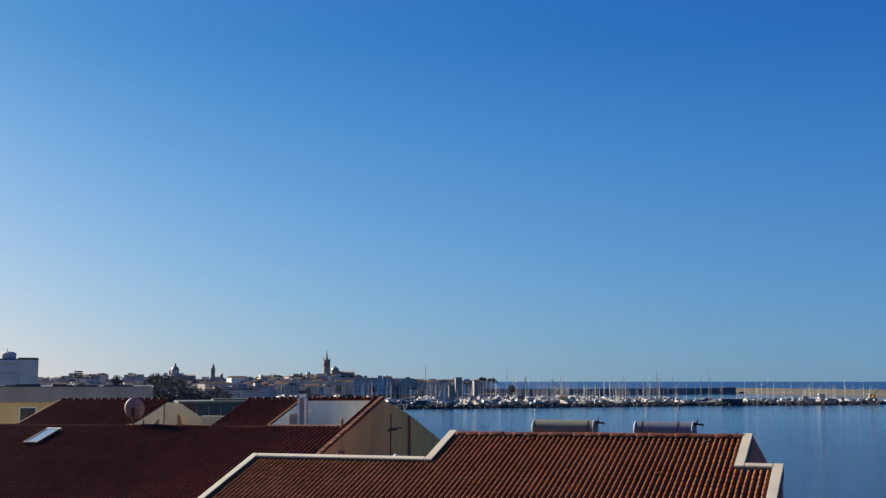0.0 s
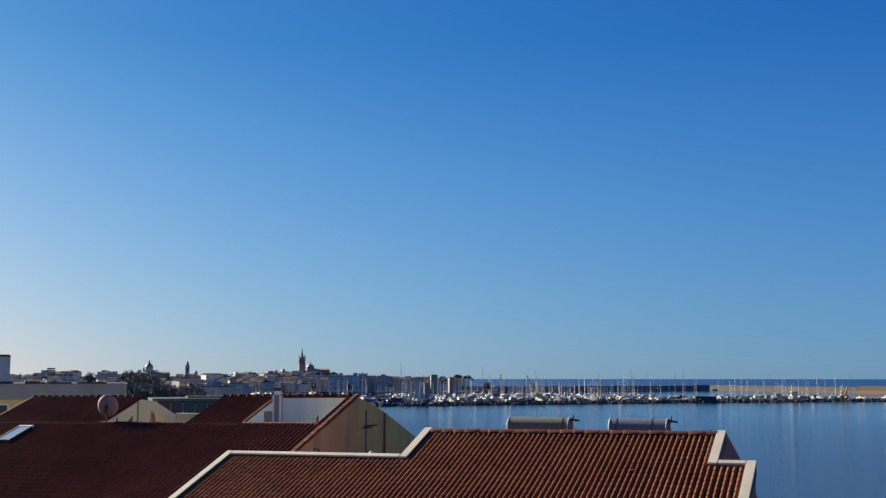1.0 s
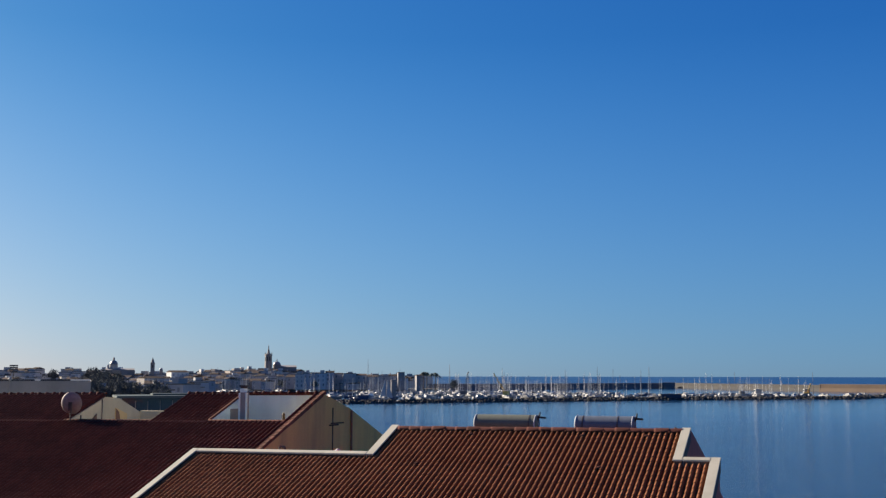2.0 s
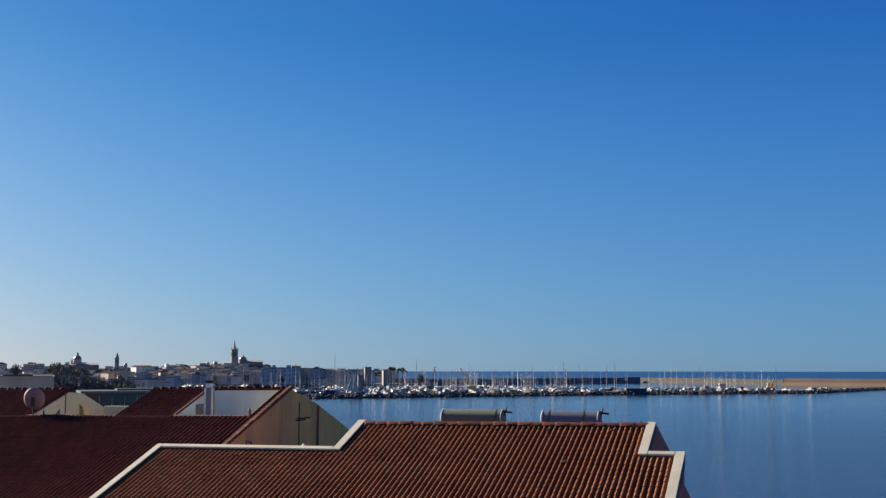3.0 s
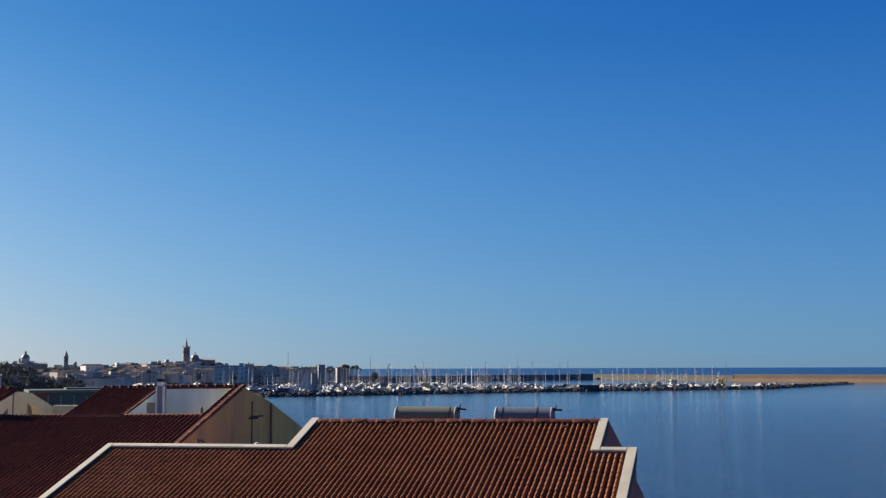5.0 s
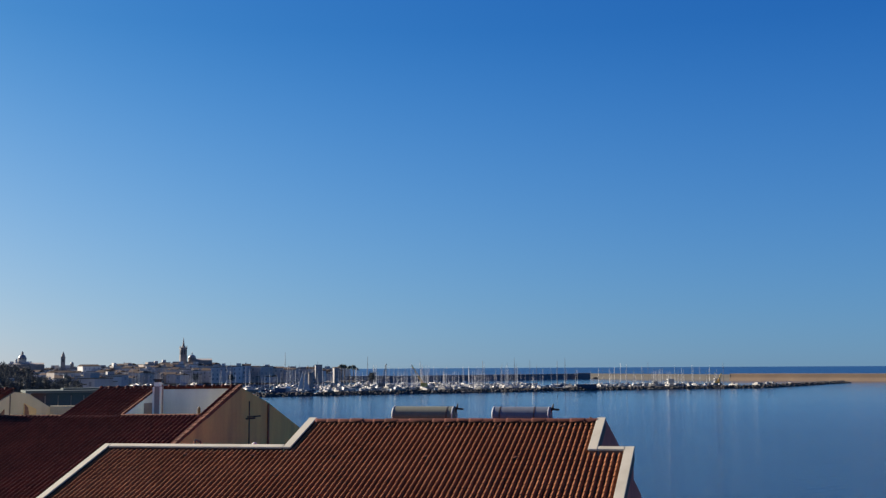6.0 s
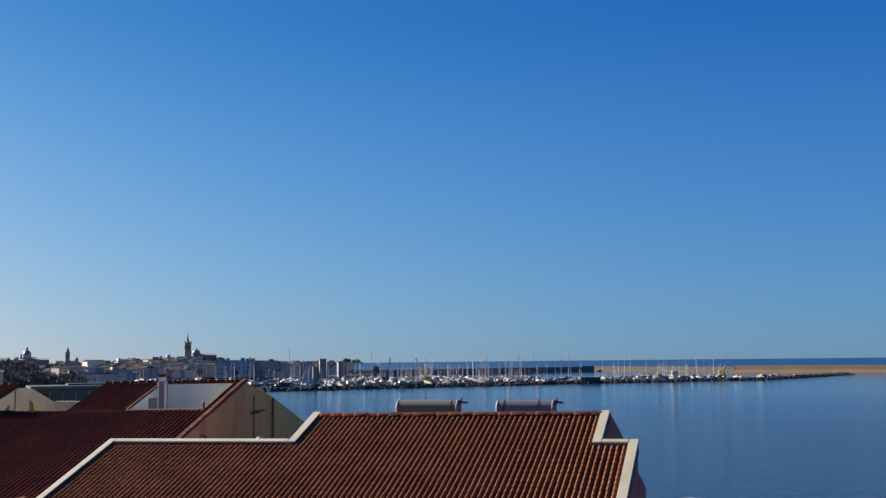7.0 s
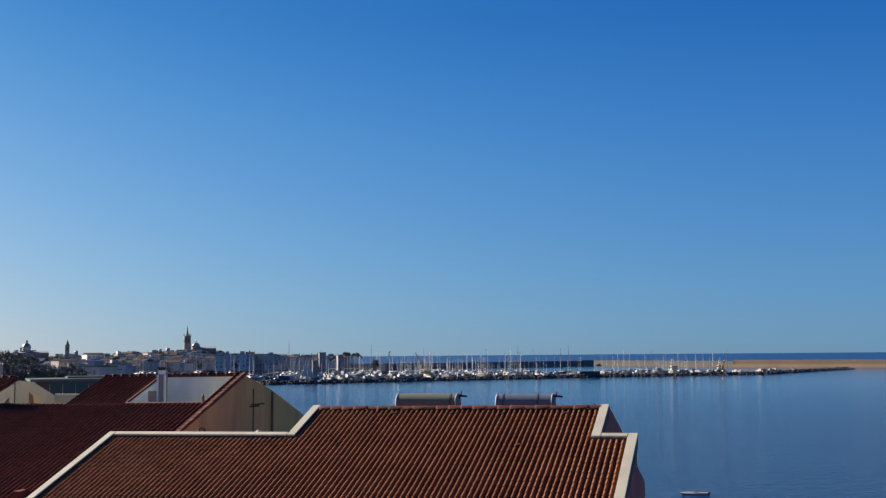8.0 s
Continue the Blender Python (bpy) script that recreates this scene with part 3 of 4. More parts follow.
# small ventilation tiles in two rows on the near roof
def vent_tile(x, y):
    v = thing("vent_tile", A.at(x, y, -0.085) @ Matrix.Scale(0.78, 4), "small raised clay vent tile with a dark mouth", "vent", "roof vents")
    bm = bmesh.new()
    n = 8
    rings = [[bm.verts.new((r * math.cos(math.pi * k / n), y0, 0.055 * s * math.sin(math.pi * k / n))) for k in range(n + 1)] for y0, r, s in ((0.0, 0.085, 1.0), (0.0, 0.095, 1.25), (0.07, 0.09, 1.15), (0.2, 0.06, 0.3))]
    for a, b in zip(rings, rings[1:]):
        for k in range(n):
            bm.faces.new((a[k], a[k + 1], b[k + 1], b[k]))
    part("hood", bm, RIDGE_OLD, v, smooth=True)
    bm = bmesh.new()
    bm.faces.new([bm.verts.new((0.083 * math.cos(math.pi * k / n), 0.012, 0.053 * math.sin(math.pi * k / n))) for k in range(n + 1)])
    bmesh.ops.extrude_face_region(bm, geom=bm.faces[:])
    bmesh.ops.translate(bm, verts=bm.verts[:n + 1], vec=(0, 0.01, 0))
    part("mouth", bm, DARK, v, "dark opening")
    NEAR_THINGS.append(v)


for x in (-9.39, -7.75, -6.36, -4.74):
    vent_tile(x, 27.62)
for x in (-14.47, -12.51, -10.27, -7.86, -5.58):
    vent_tile(x, 25.9)

# ---- solar water tanks behind the near ridge ----
def solar_tank(x0, x1, mat, straps, label):
    s = thing("solar_tank", pose(x0, 29.3, 12.105), label, "water tank", "solar tanks")
    n = x1 - x0
    prof = [(0.02, 0.0), (0.20, 0.0), (0.245, 0.012), (0.258, 0.03), (0.262, 0.06), (0.262, 0.09), (0.262, n - 0.09), (0.262, n - 0.06), (0.258, n - 0.03), (0.245, n - 0.012), (0.20, n), (0.02, n)]
    part("tank", lathe(prof, 28), mat, s, smooth=False, matrix=pose(0, 0, 0, 0, 90, 0)).data.shade_smooth()
    for x in (0.03, n - 0.06):
        part("rim", lathe([(0.266, 0), (0.272, 0.008), (0.272, 0.024), (0.266, 0.032)], 28), CANVAS, s, "pale end rim", matrix=pose(x, 0, 0, 0, 90, 0))
    for x in straps:
        part("strap", lathe([(0.268, 0), (0.268, 0.03)], 28), IRON, s, matrix=pose(x, 0, 0, 0, 90, 0))
    bm = bmesh.new()
    rod(bm, (n - 0.02, 0, 0.10), (n + 0.05, 0, 0.27), 0.03)
    rod(bm, (n + 0.05, 0, 0.27), (n + 0.06, 0, 0.34), 0.018)
    rod(bm, (n + 0.02, 0, 0.20), (n + 0.22, 0, 0.185), 0.028)
    part("valve", bm, IRON, s, "dark pipe valve")
    bm = bmesh.new()
    rod(bm, (n - 0.02, 0, 0.05), (n + 0.10, 0, -0.2), 0.02)
    part("pipe", bm, WHITE, s)
    part("collector", A_far(x0, n), GLASS_DARK, s, "dark glass collector panel")
    for x in (0.25, n - 0.25):
        part("cradle", boxed(x - 0.03, x + 0.03, -0.22, 0.22, -0.55, -0.2), IRON, s)


def A_far(x0, n):
    bm = bmesh.new()
    pts = [(0.1, 0.3, -0.32), (n - 0.1, 0.3, -0.32), (n - 0.1, 2.2, -1.0), (0.1, 2.2, -1.0)]
    solid(bm, [(x, y, z + o) for o in (-0.08, 0) for x, y, z in pts], [(0, 3, 2, 1), (4, 5, 6, 7), (0, 1, 5, 4), (1, 2, 6, 5), (2, 3, 7, 6), (3, 0, 4, 7)])
    return bm


solar_tank(-9.79, -7.98, ZINC, (1.59,), "pale zinc solar water tank lying behind the roof ridge")
solar_tank(-6.92, -5.30, ZINC_BLUE, (0.22, 1.17), "blue grey solar water tank with dark straps behind the ridge")

# ---- yellow building with a grey parapet ----
yb = thing("apartment_building", facing(-38.05, 78.7, 1.2), "yellow building with a wide grey parapet and dark windows", "building")
part("wall", boxed(-34, -0.2, 0, 14, 0, 10.9), YELLOW, yb)
part("parapet", boxed(-34, 0, -0.25, 14.2, 10.72, 11.76), GREY_BAND, yb, "grey concrete parapet")
part("roof_deck", boxed(-33.9, -0.1, -0.2, 14.1, 11.763, 11.79), DARK, yb, "dark roofing felt")
x = -33.5
while x < -3:
    w = rng.uniform(0.6, 2.4)
    part("roof_edge", boxed(x, x + w, 0.3, 1.2, 11.76, 11.8 + rng.choice((0.03, 0.08, 0.15, 0.2))), DARK, yb, "uneven dark roofing along the parapet")
    x += w + rng.choice((0, 0, 0.4, 0.8))
for x0 in (-11.3, -8.68, -5.6):
    w = part("window", boxed(x0, x0 + 1.1, -0.03, 0.05, 8.6, 10.42), WHITE_WALL, yb, "window with white surround")
    part("pane", boxed(x0 + 0.07, x0 + 1.03, -0.045, 0, 8.7, 10.35), DARK, w, "dark closed shutter")
vp = thing("vent_pipe", facing(-38.05, 78.7, 1.2) @ pose(-5.16, -0.31, 10.6), "slim vent pipe with a white cap", "pipe")
bm = bmesh.new()
rod(bm, (0, 0, -0.6), (0, 0, 1.25), 0.05)
part("pipe", bm, GREY_BAND, vp)
part("cap", lathe([(0.05, 1.2), (0.13, 1.25), (0.14, 1.34), (0.05, 1.42)], 12), WHITE, vp)

# ---- modern flat building by the harbour ----
mb = thing("harbour_building", facing(-34.45, 170, 1.2, 6), "flat modern harbour building with a dark glass band", "building")
part("wall", boxed(-6.2, 14, 0, 9, 0, 8.2), GREY_BAND, mb)
part("roof", boxed(-7.0, 15, -1.0, 10, 8.6, 8.95), PALE_ROOF, mb, "pale overhanging roof slab")
part("roof_box", boxed(-1.5, 5, 3, 7, 8.95, 9.2), PALE_ROOF, mb)
for i in range(11):
    part("window", boxed(-6.0 + i * 1.8, -4.3 + i * 1.8, -0.06, 0.05, 6.6, 8.45), GLASS_DARK, mb)
    part("window", boxed(-6.0 + i * 1.8, -4.3 + i * 1.8, -0.06, 0.05, 3.6, 5.9), GLASS_DARK, mb)
part("wall", boxed(-6.2, 14, 0.02, 8.98, 8.2, 8.6), GLASS_DARK, mb)

# ---- the far town ----
pane_mesh = bpy.data.meshes.new("window")
_b = boxed(-0.55, 0.55, -0.08, 0.06, 0, 1.7)
_b.to_mesh(pane_mesh)
_b.free()
pane_mesh.materials.append(SHUTTER)


def town_house(az, d, width, depth, height, mat, pitched, rows, turn=0.0, name="town_house", label="", base=1.2):
    h = thing(name, facing(az, d, base, turn), label, "building", "town houses")
    part("wall", boxed(-width / 2, width / 2, 0, depth, 0, height), mat, h)
    if pitched:
        r = 0.11 * depth
        bm = prism_x([(-0.2, height), (depth / 2, height + r), (depth + 0.2, height), (depth + 0.2, height - 0.15), (-0.2, height - 0.15)], -width / 2 - 0.1, width / 2 + 0.1)
        part("roof", bm, FAR_ROOF, h, "low tiled roof")
        if rng.random() < 0.5:
            k = rng.uniform(-width * 0.4, width * 0.35)
            part("chimney", boxed(k, k + rng.uniform(0.6, 1.1), depth * 0.42, depth * 0.5, height, height + r + rng.uniform(0.6, 1.3)), mat, h)
    else:
        part("roof", boxed(-width / 2 - 0.12, width / 2 + 0.12, -0.12, depth + 0.12, height, height + 0.35), FLAT_ROOF, h)
        if width > 6 and rng.random() < 0.75:
            k = rng.uniform(-width / 2, width / 6)
            part("stair_head", boxed(k, k + rng.uniform(1.8, 4.0), depth * 0.2, depth * 0.7, height + 0.35, height + rng.uniform(1.2, 2.9)), mat, h)
        if rng.random() < 0.35:
            k = rng.uniform(-width / 3, width / 3)
            bm = bmesh.new()
            rod(bm, (k, depth * 0.5, height + 0.3), (k, depth * 0.5, height + rng.uniform(2.2, 3.8)), 0.09, 0.06, 5)
            part("aerial", bm, IRON, h)
    n = max(1, int(width / 3.0))
    for r in range(rows):
        for i in range(n):
            o = new("window", pane_mesh)
            o.parent = h
            o.matrix_basis = pose(-width / 2 + (i + 0.5) * width / n + rng.uniform(-0.2, 0.2), 0, height - 2.9 - r * 3.2)
    return h


NAMES = {0: "cream", 1: "ochre", 2: "grey", 3: "whitewashed", 4: "rose", 5: "brown stone"}
# roofline of the old town: direction and height of the tops
SKYLINE = [(-43.59, 14.5), (-42.57, 15.0), (-41.91, 16.5), (-41.37, 18.4), (-40.78, 17.6), (-40.62, 13.8), (-39.53, 13.8), (-39.48, 18.2), (-38.71, 18.0), (-38.55, 15.5),
           (-37.27, 16.8), (-36.01, 16.4), (-35.81, 13.8), (-33.87, 14.0), (-32.87, 16.0), (-31.57, 16.6), (-30.69, 17.6), (-29.96, 17.5), (-27.82, 18.0),
           (-27.70, 14.6), (-25.69, 14.2), (-24.36, 12.8), (-22.73, 12.4), (-21.69, 12.2)]


def roofline(az):
    for (a0, z0), (a1, z1) in zip(SKYLINE, SKYLINE[1:]):
        if a0 <= az <= a1:
            return z0 + (z1 - z0) * (az - a0) / (a1 - a0)
    return SKYLINE[0][1] if az < SKYLINE[0][0] else SKYLINE[-1][1]


trnd = random.Random(5)
for row, (d0, drop, a_end) in enumerate(((1015, 0.0, -21.60), (975, 1.6, -21.48), (940, 3.0, -21.69), (905, 4.8, -22.37), (875, 6.4, -23.32), (850, 8.0, -23.91))):
    a = -43.75 + row * 0.3
    while a < a_end:
        w = trnd.uniform(4.0, 9.5)
        da = math.degrees(w / d0)
        top = roofline(a + da / 2) - drop * trnd.uniform(0.75, 1.2) + trnd.uniform(-1.3, 0.6)
        k = trnd.choice((0, 1, 1, 2, 2, 3, 4, 4, 5, 5))
        pitched = trnd.random() < 0.5
        dd = d0 + trnd.uniform(-15, 15)
        rows = 2 if top > 7 else 1
        town_house(a + da / 2, dd, w * trnd.uniform(0.92, 1.05), trnd.uniform(10, 15), max(4.5, top - 1.2 - (1.0 if pitched else 0.4)), HAZED_FACADES[k], pitched, rows,
                   trnd.uniform(-42, 7), label=NAMES[k] + " plastered town house with " + ("a tiled roof" if pitched else "a flat roof"))
        a += da * trnd.uniform(0.9, 1.1)
# lower houses between the old town and the near roofs
for d0, top0 in ((790, 9.5), (720, 9.0), (640, 8.6), (560, 8.2), (480, 7.6), (400, 7.0)):
    a = -43.88
    while a < -33.30:
        w = trnd.uniform(4.0, 9)
        da = math.degrees(w / d0)
        k = trnd.choice((1, 2, 2, 4, 4, 5, 5, 5))
        pitched = trnd.random() < 0.55
        if trnd.random() < 0.85:
            town_house(a + da / 2, d0 + trnd.uniform(-20, 20), w, trnd.uniform(9, 13), top0 - 1.2 + trnd.uniform(-2.2, 1.4), HAZED_FACADES[k], pitched, 2,
                       trnd.uniform(-42, 7), label=NAMES[k] + " plastered low house with " + ("a tiled roof" if pitched else "a flat roof"))
        a += da * trnd.uniform(1.0, 1.3)
# tall shaded fronts along the harbour side of the old town
a = -27.9
while a < -22.5:
    w = trnd.uniform(5, 10)
    da = math.degrees(w / 838)
    k = trnd.choice((0, 0, 2, 3, 4))
    town_house(a + da / 2, 838 + trnd.uniform(-6, 6), w, 11, roofline(a + da / 2) - 1.8 + trnd.uniform(-2.2, 0.6), HAZED_FACADES[k], trnd.random() < 0.4, 3,
               trnd.uniform(-9, 6), label=NAMES[k] + " tall harbour house with its front in shade")
    a += da
# sunlit waterfront palace with arches, below the second bell tower
town_house(-35.01, 640, 12, 9, 9.6, HAZED_FACADES[0], True, 2, 28, label="sunlit cream waterfront house with many windows")
town_house(-33.01, 700, 26, 14, 7.4, HAZED_FACADES[5], False, 1, 10, label="long brown stone bastion on the waterfront")
for a, h in ((-30.02, 14.6), (-29.64, 13.2), (-28.70, 13.8), (-28.29, 12.6), (-30.40, 13.6), (-30.98, 14.4), (-31.80, 13.8), (-32.43, 13.0)):
    town_house(a, 925 + 3 * h, trnd.uniform(6, 11), 10, h, HAZED_FACADES[trnd.choice((0, 3, 1))], trnd.random() < 0.5, 2, trnd.uniform(15, 55), label="pale house with one sunlit side on the town hill")
town_house(-33.73, 880, 14, 12, 13.2, HAZED_FACADES[3], True, 2, 20, label="whitewashed house with two rows of windows")
town_house(-22.37, 826, 5.0, 6, 13.0, HAZED_STONE, False, 3, 6, label="tall narrow brown block on the waterfront")
town_house(-21.42, 800, 4.4, 5, 11.0, HAZED_STONE, True, 3, 14, label="square brown stone tower house by the palms")
# hotel block at the edge of the town
hotel = town_house(-45.04, 420, 22, 16, 19.2, HAZED_FACADES[3], False, 0, 8, name="hotel_block", label="large pale hotel block with a glazed rooftop drum")
bay = part("bay", boxed(-11.2, 3.8, -1.2, 0.0, 0, 19.0), HAZED_FACADES[2], hotel, "grey projecting bay")
for z in (17.0, 13.8, 10.6, 7.4):
    part("window_band", boxed(-11.25, 3.85, -1.27, -0.1, z, z + 1.1), PALE_SHUTTER, bay, "pale band of windows")
for i in range(4):
    part("window", boxed(5.2 + i * 1.45, 5.9 + i * 1.45, -0.05, 0.1, 13.8, 15.0), PALE_SHUTTER, hotel)
drum = part("roof_drum", lathe([(2.5, 19.55), (2.5, 21.0), (2.65, 21.05), (2.3, 21.6), (1.4, 22.05), (0.3, 22.2)], 20), HAZED_FACADES[2], hotel, "round glazed rooftop drum", matrix=pose(1.6, 5, 0))
bm = bmesh.new()
rod(bm, (-0.6, 0, 22.0), (-0.6, 0, 23.4), 0.16, 0.08)
part("mast", bm, IRON, drum)
part("roof_rail", boxed(4.0, 10.8, 0.2, 0.35, 19.55, 19.95), FLAT_ROOF, hotel, "dark roof edge")
# dark louvred box on a rooftop
lb = thing("rooftop_sign", facing(-41.67, 300, 1.2), "dark square lattice sign on a rooftop post", "sign")
bm = bmesh.new()
for i in range(4):
    box(bm, -1.0, 1.0, -0.1, 0.1, 13.7 - 1.2 + i * 0.5, 13.7 - 1.2 + i * 0.5 + 0.37)
part("slats", bm, DARK, lb)
bm = bmesh.new()
for x in (-0.95, 0.0, 0.95):
    box(bm, x - 0.05, x + 0.05, 0.08, 0.16, 13.7 - 1.2, 15.5 - 1.2)
part("frame", bm, IRON, lb)
bm = bmesh.new()
rod(bm, (0, 0.1, 0), (0, 0.1, 13.8 - 1.2), 0.1)
part("post", bm, IRON, lb)


def ball_top(r, n=7, squash=1.0, z=0.0):
    return [(r * math.cos(k / n * math.pi / 2) + 0.05, z + r * squash * math.sin(k / n * math.pi / 2)) for k in range(n + 1)]


# cathedral: octagonal bell tower with a spire, dome and nave
cath = thing("cathedral", facing(-29.29, 985, 1.2), "stone cathedral with an octagonal spired bell tower and a small dome", "church")
zt = 1.2
part("nave", prism_x([(0, 0), (0, 19.2 - zt), (8, 20.7 - zt), (16, 19.2 - zt), (16, 0)], 7, 25), STONE, cath, "stone nave")
belfry = part("bell_tower", lathe([(3.3, 0), (3.3, 22.7 - zt), (3.45, 23.0 - zt), (3.1, 23.3 - zt), (3.1, 28.9 - zt), (3.4, 29.2 - zt), (3.4, 30.2 - zt), (2.2, 30.4 - zt)], 8), STONE, cath, "octagonal stone bell tower")
part("spire", lathe([(1.7, 30.4 - zt), (1.1, 32.0 - zt), (0.6, 35.1 - zt), (0.10, 39.2 - zt)], 8), STONE, belfry)
for k in range(8):
    a = (k + 0.5) * math.tau / 8
    part("arch_window", boxed(-0.5, 0.5, -0.12, 0.12, 24.3 - zt, 27.9 - zt), DARK, belfry, matrix=pose(2.95 * math.cos(a), 2.95 * math.sin(a), 0, 0, 0, math.degrees(a) + 90))
    a = k * math.tau / 8
    part("pinnacle", lathe([(0.35, 29.9 - zt), (0.3, 31.0 - zt), (0.05, 32.2 - zt)], 6), STONE, belfry, matrix=pose(3.0 * math.cos(a), 3.0 * math.sin(a), 0))
part("drum", lathe([(3.6, 0), (3.6, 20.7 - zt), (3.8, 21.0 - zt)], 16), STONE, cath, matrix=pose(7.6, 4, 0))
part("dome", lathe(ball_top(3.4, 7, 0.95, 21.0 - zt) + [(0.5, 24.8 - zt), (0.4, 25.8 - zt), (0.05, 26.6 - zt)], 16), DOME, cath, "dark tiled dome", smooth=True, matrix=pose(7.6, 4, 0))
part("transept", boxed(-9, 7, 2, 15, 0, 18.1 - zt), STONE, cath)
# domed church
dc = thing("domed_church", facing(-36.99, 930, 1.2), "domed church with a pale lantern and long nave", "church")
part("nave", prism_x([(0, 0), (0, 16.2 - zt), (7, 17.4 - zt), (14, 16.2 - zt), (14, 0)], -6.5, 16.5), STONE, dc)
part("drum", lathe([(3.6, 0), (3.6, 17.6 - zt), (3.8, 17.7 - zt), (3.2, 17.9 - zt), (3.2, 20.3 - zt), (3.5, 20.5 - zt)], 16), HAZED_FACADES[0], dc, "cream drum", matrix=pose(0, 7, 0))
dome = part("dome", lathe(ball_top(3.2, 8, 1.1, 20.5 - zt), 20), DOME, dc, "dark dome", smooth=True, matrix=pose(0, 7, 0))
part("lantern", lathe([(0.9, 23.9 - zt), (0.8, 25.1 - zt), (1.0, 25.2 - zt), (0.08, 26.8 - zt)], 8), STONE, dome)
part("turret", lathe([(1.0, 0), (1.0, 19.8 - zt), (0.1, 20.8 - zt)], 8), HAZED_FACADES[0], dc, matrix=pose(-4.4, 6, 0))
# slender bell tower
bt = thing("bell_tower", facing(-35.10, 960, 1.2), "slender stone bell tower with a pointed spire", "tower")
shaft = part("shaft", boxed(-1.75, 1.75, 0, 3.5, 0, 22.5 - zt), STONE, bt)
part("cornice", boxed(-2.0, 2.0, -0.25, 3.75, 21.8 - zt, 22.0 - zt), STONE, bt)
part("opening", boxed(-0.6, 0.6, -0.1, 0.1, 18.0 - zt, 20.5 - zt), DARK, bt)
part("spire", lathe([(1.5, 22.5 - zt), (1.2, 24.0 - zt), (0.1, 26.8 - zt)], 8), STONE, bt, matrix=pose(0, 1.75, 0))
ct = thing("bell_tower", facing(-34.67, 970, 1.2), "small stone bell cote with a domed top", "tower")
part("shaft", boxed(-1.4, 1.4, 0, 2.8, 0, 16.5 - zt), STONE, ct)
part("cap", lathe(ball_top(1.4, 5, 1.1, 16.5 - zt), 10), DOME, ct, matrix=pose(0, 1.4, 0))


# ---- trees ----
def tree(m, height, spread, label):
    t = thing("tree", m, label, "tree", "town trees")
    bm = bmesh.new()
    rod(bm, (0, 0, 0), (0.2, 0, height * 0.55), height * 0.03, height * 0.018)
    for k in range(5):
        a = k * 1.26 + rng.random()
        rod(bm, (0.1, 0, height * 0.4), (spread * 0.6 * math.cos(a), spread * 0.6 * math.sin(a), height * rng.uniform(0.6, 0.85)), height * 0.014, height * 0.006, 5)
    part("trunk", bm, BARK, t)
    V, F = [], []
    for _ in range(1500):
        u = Vector((rng.gauss(0, 1), rng.gauss(0, 1), rng.gauss(0, 1))).normalized() * rng.uniform(0.45, 1.0)
        lob = 1 + 0.25 * math.sin(5 * u.x + 3 * u.z) + 0.15 * math.sin(7 * u.y)
        c = Vector((u.x * spread * lob, u.y * spread * lob, height * 0.68 + u.z * height * 0.32 * lob))
        s = rng.uniform(0.12, 0.32) * spread / 3
        q = Euler((rng.uniform(0, 6), rng.uniform(0, 6), rng.uniform(0, 6))).to_matrix()
        k = len(V)
        V += [tuple(c + q @ Vector(p) * s) for p in ((-1, -0.6, 0), (1, -0.5, 0.2), (0.8, 0.7, -0.1), (-0.7, 0.6, 0.25))]
        F.append((k, k + 1, k + 2, k + 3))
    me = bpy.data.meshes.new("crown")
    me.from_pydata(V, [], F)
    me.materials.append(LEAF)
    o = new("crown", me)
    o.parent = t
    return t


t0 = tree(facing(-37.77, 700, 1.2), 15, 4.6, "dark evergreen tree among the town roofs")
for a, d, s in ((-38.05, 600, 0.95), (-37.46, 580, 0.9), (-37.69, 540, 0.8), (-37.91, 520, 0.75), (-37.27, 560, 0.7), (-38.32, 660, 0.7), (-39.86, 800, 0.95),
                (-36.99, 620, 0.72), (-36.65, 600, 0.66), (-36.29, 640, 0.6), (-35.92, 610, 0.5), (-37.13, 520, 0.6), (-38.66, 700, 0.6), (-38.99, 640, 0.55), (-38.5, 500, 0.62), (-38.2, 470, 0.58), (-37.5, 480, 0.62), (-37.0, 470, 0.55), (-36.7, 500, 0.58), (-36.4, 540, 0.55), (-36.1, 480, 0.5), (-37.3, 620, 0.85), (-36.8, 660, 0.85), (-35.6, 500, 0.45), (-37.6, 440, 0.5), (-36.9, 430, 0.48), (-36.3, 430, 0.42), (-39.4, 620, 0.6), (-19.61, 700, 0.55), (-28.64, 800, 0.5), (-26.87, 790, 0.45)):
    copy_thing(t0, facing(a, d, 1.2, rng.uniform(0, 360)) @ Matrix.Diagonal((s * 1.05, s, s, 1)))

# a dense belt of trees behind the harbour building
for k in range(30):
    s = trnd.uniform(0.46, 0.64)
    copy_thing(t0, facing(-38.7 + k * 0.15 + trnd.uniform(-0.08, 0.08), trnd.uniform(330, 430), 1.2, trnd.uniform(0, 360)) @ Matrix.Diagonal((s * 0.8, s * 0.8, s, 1)))


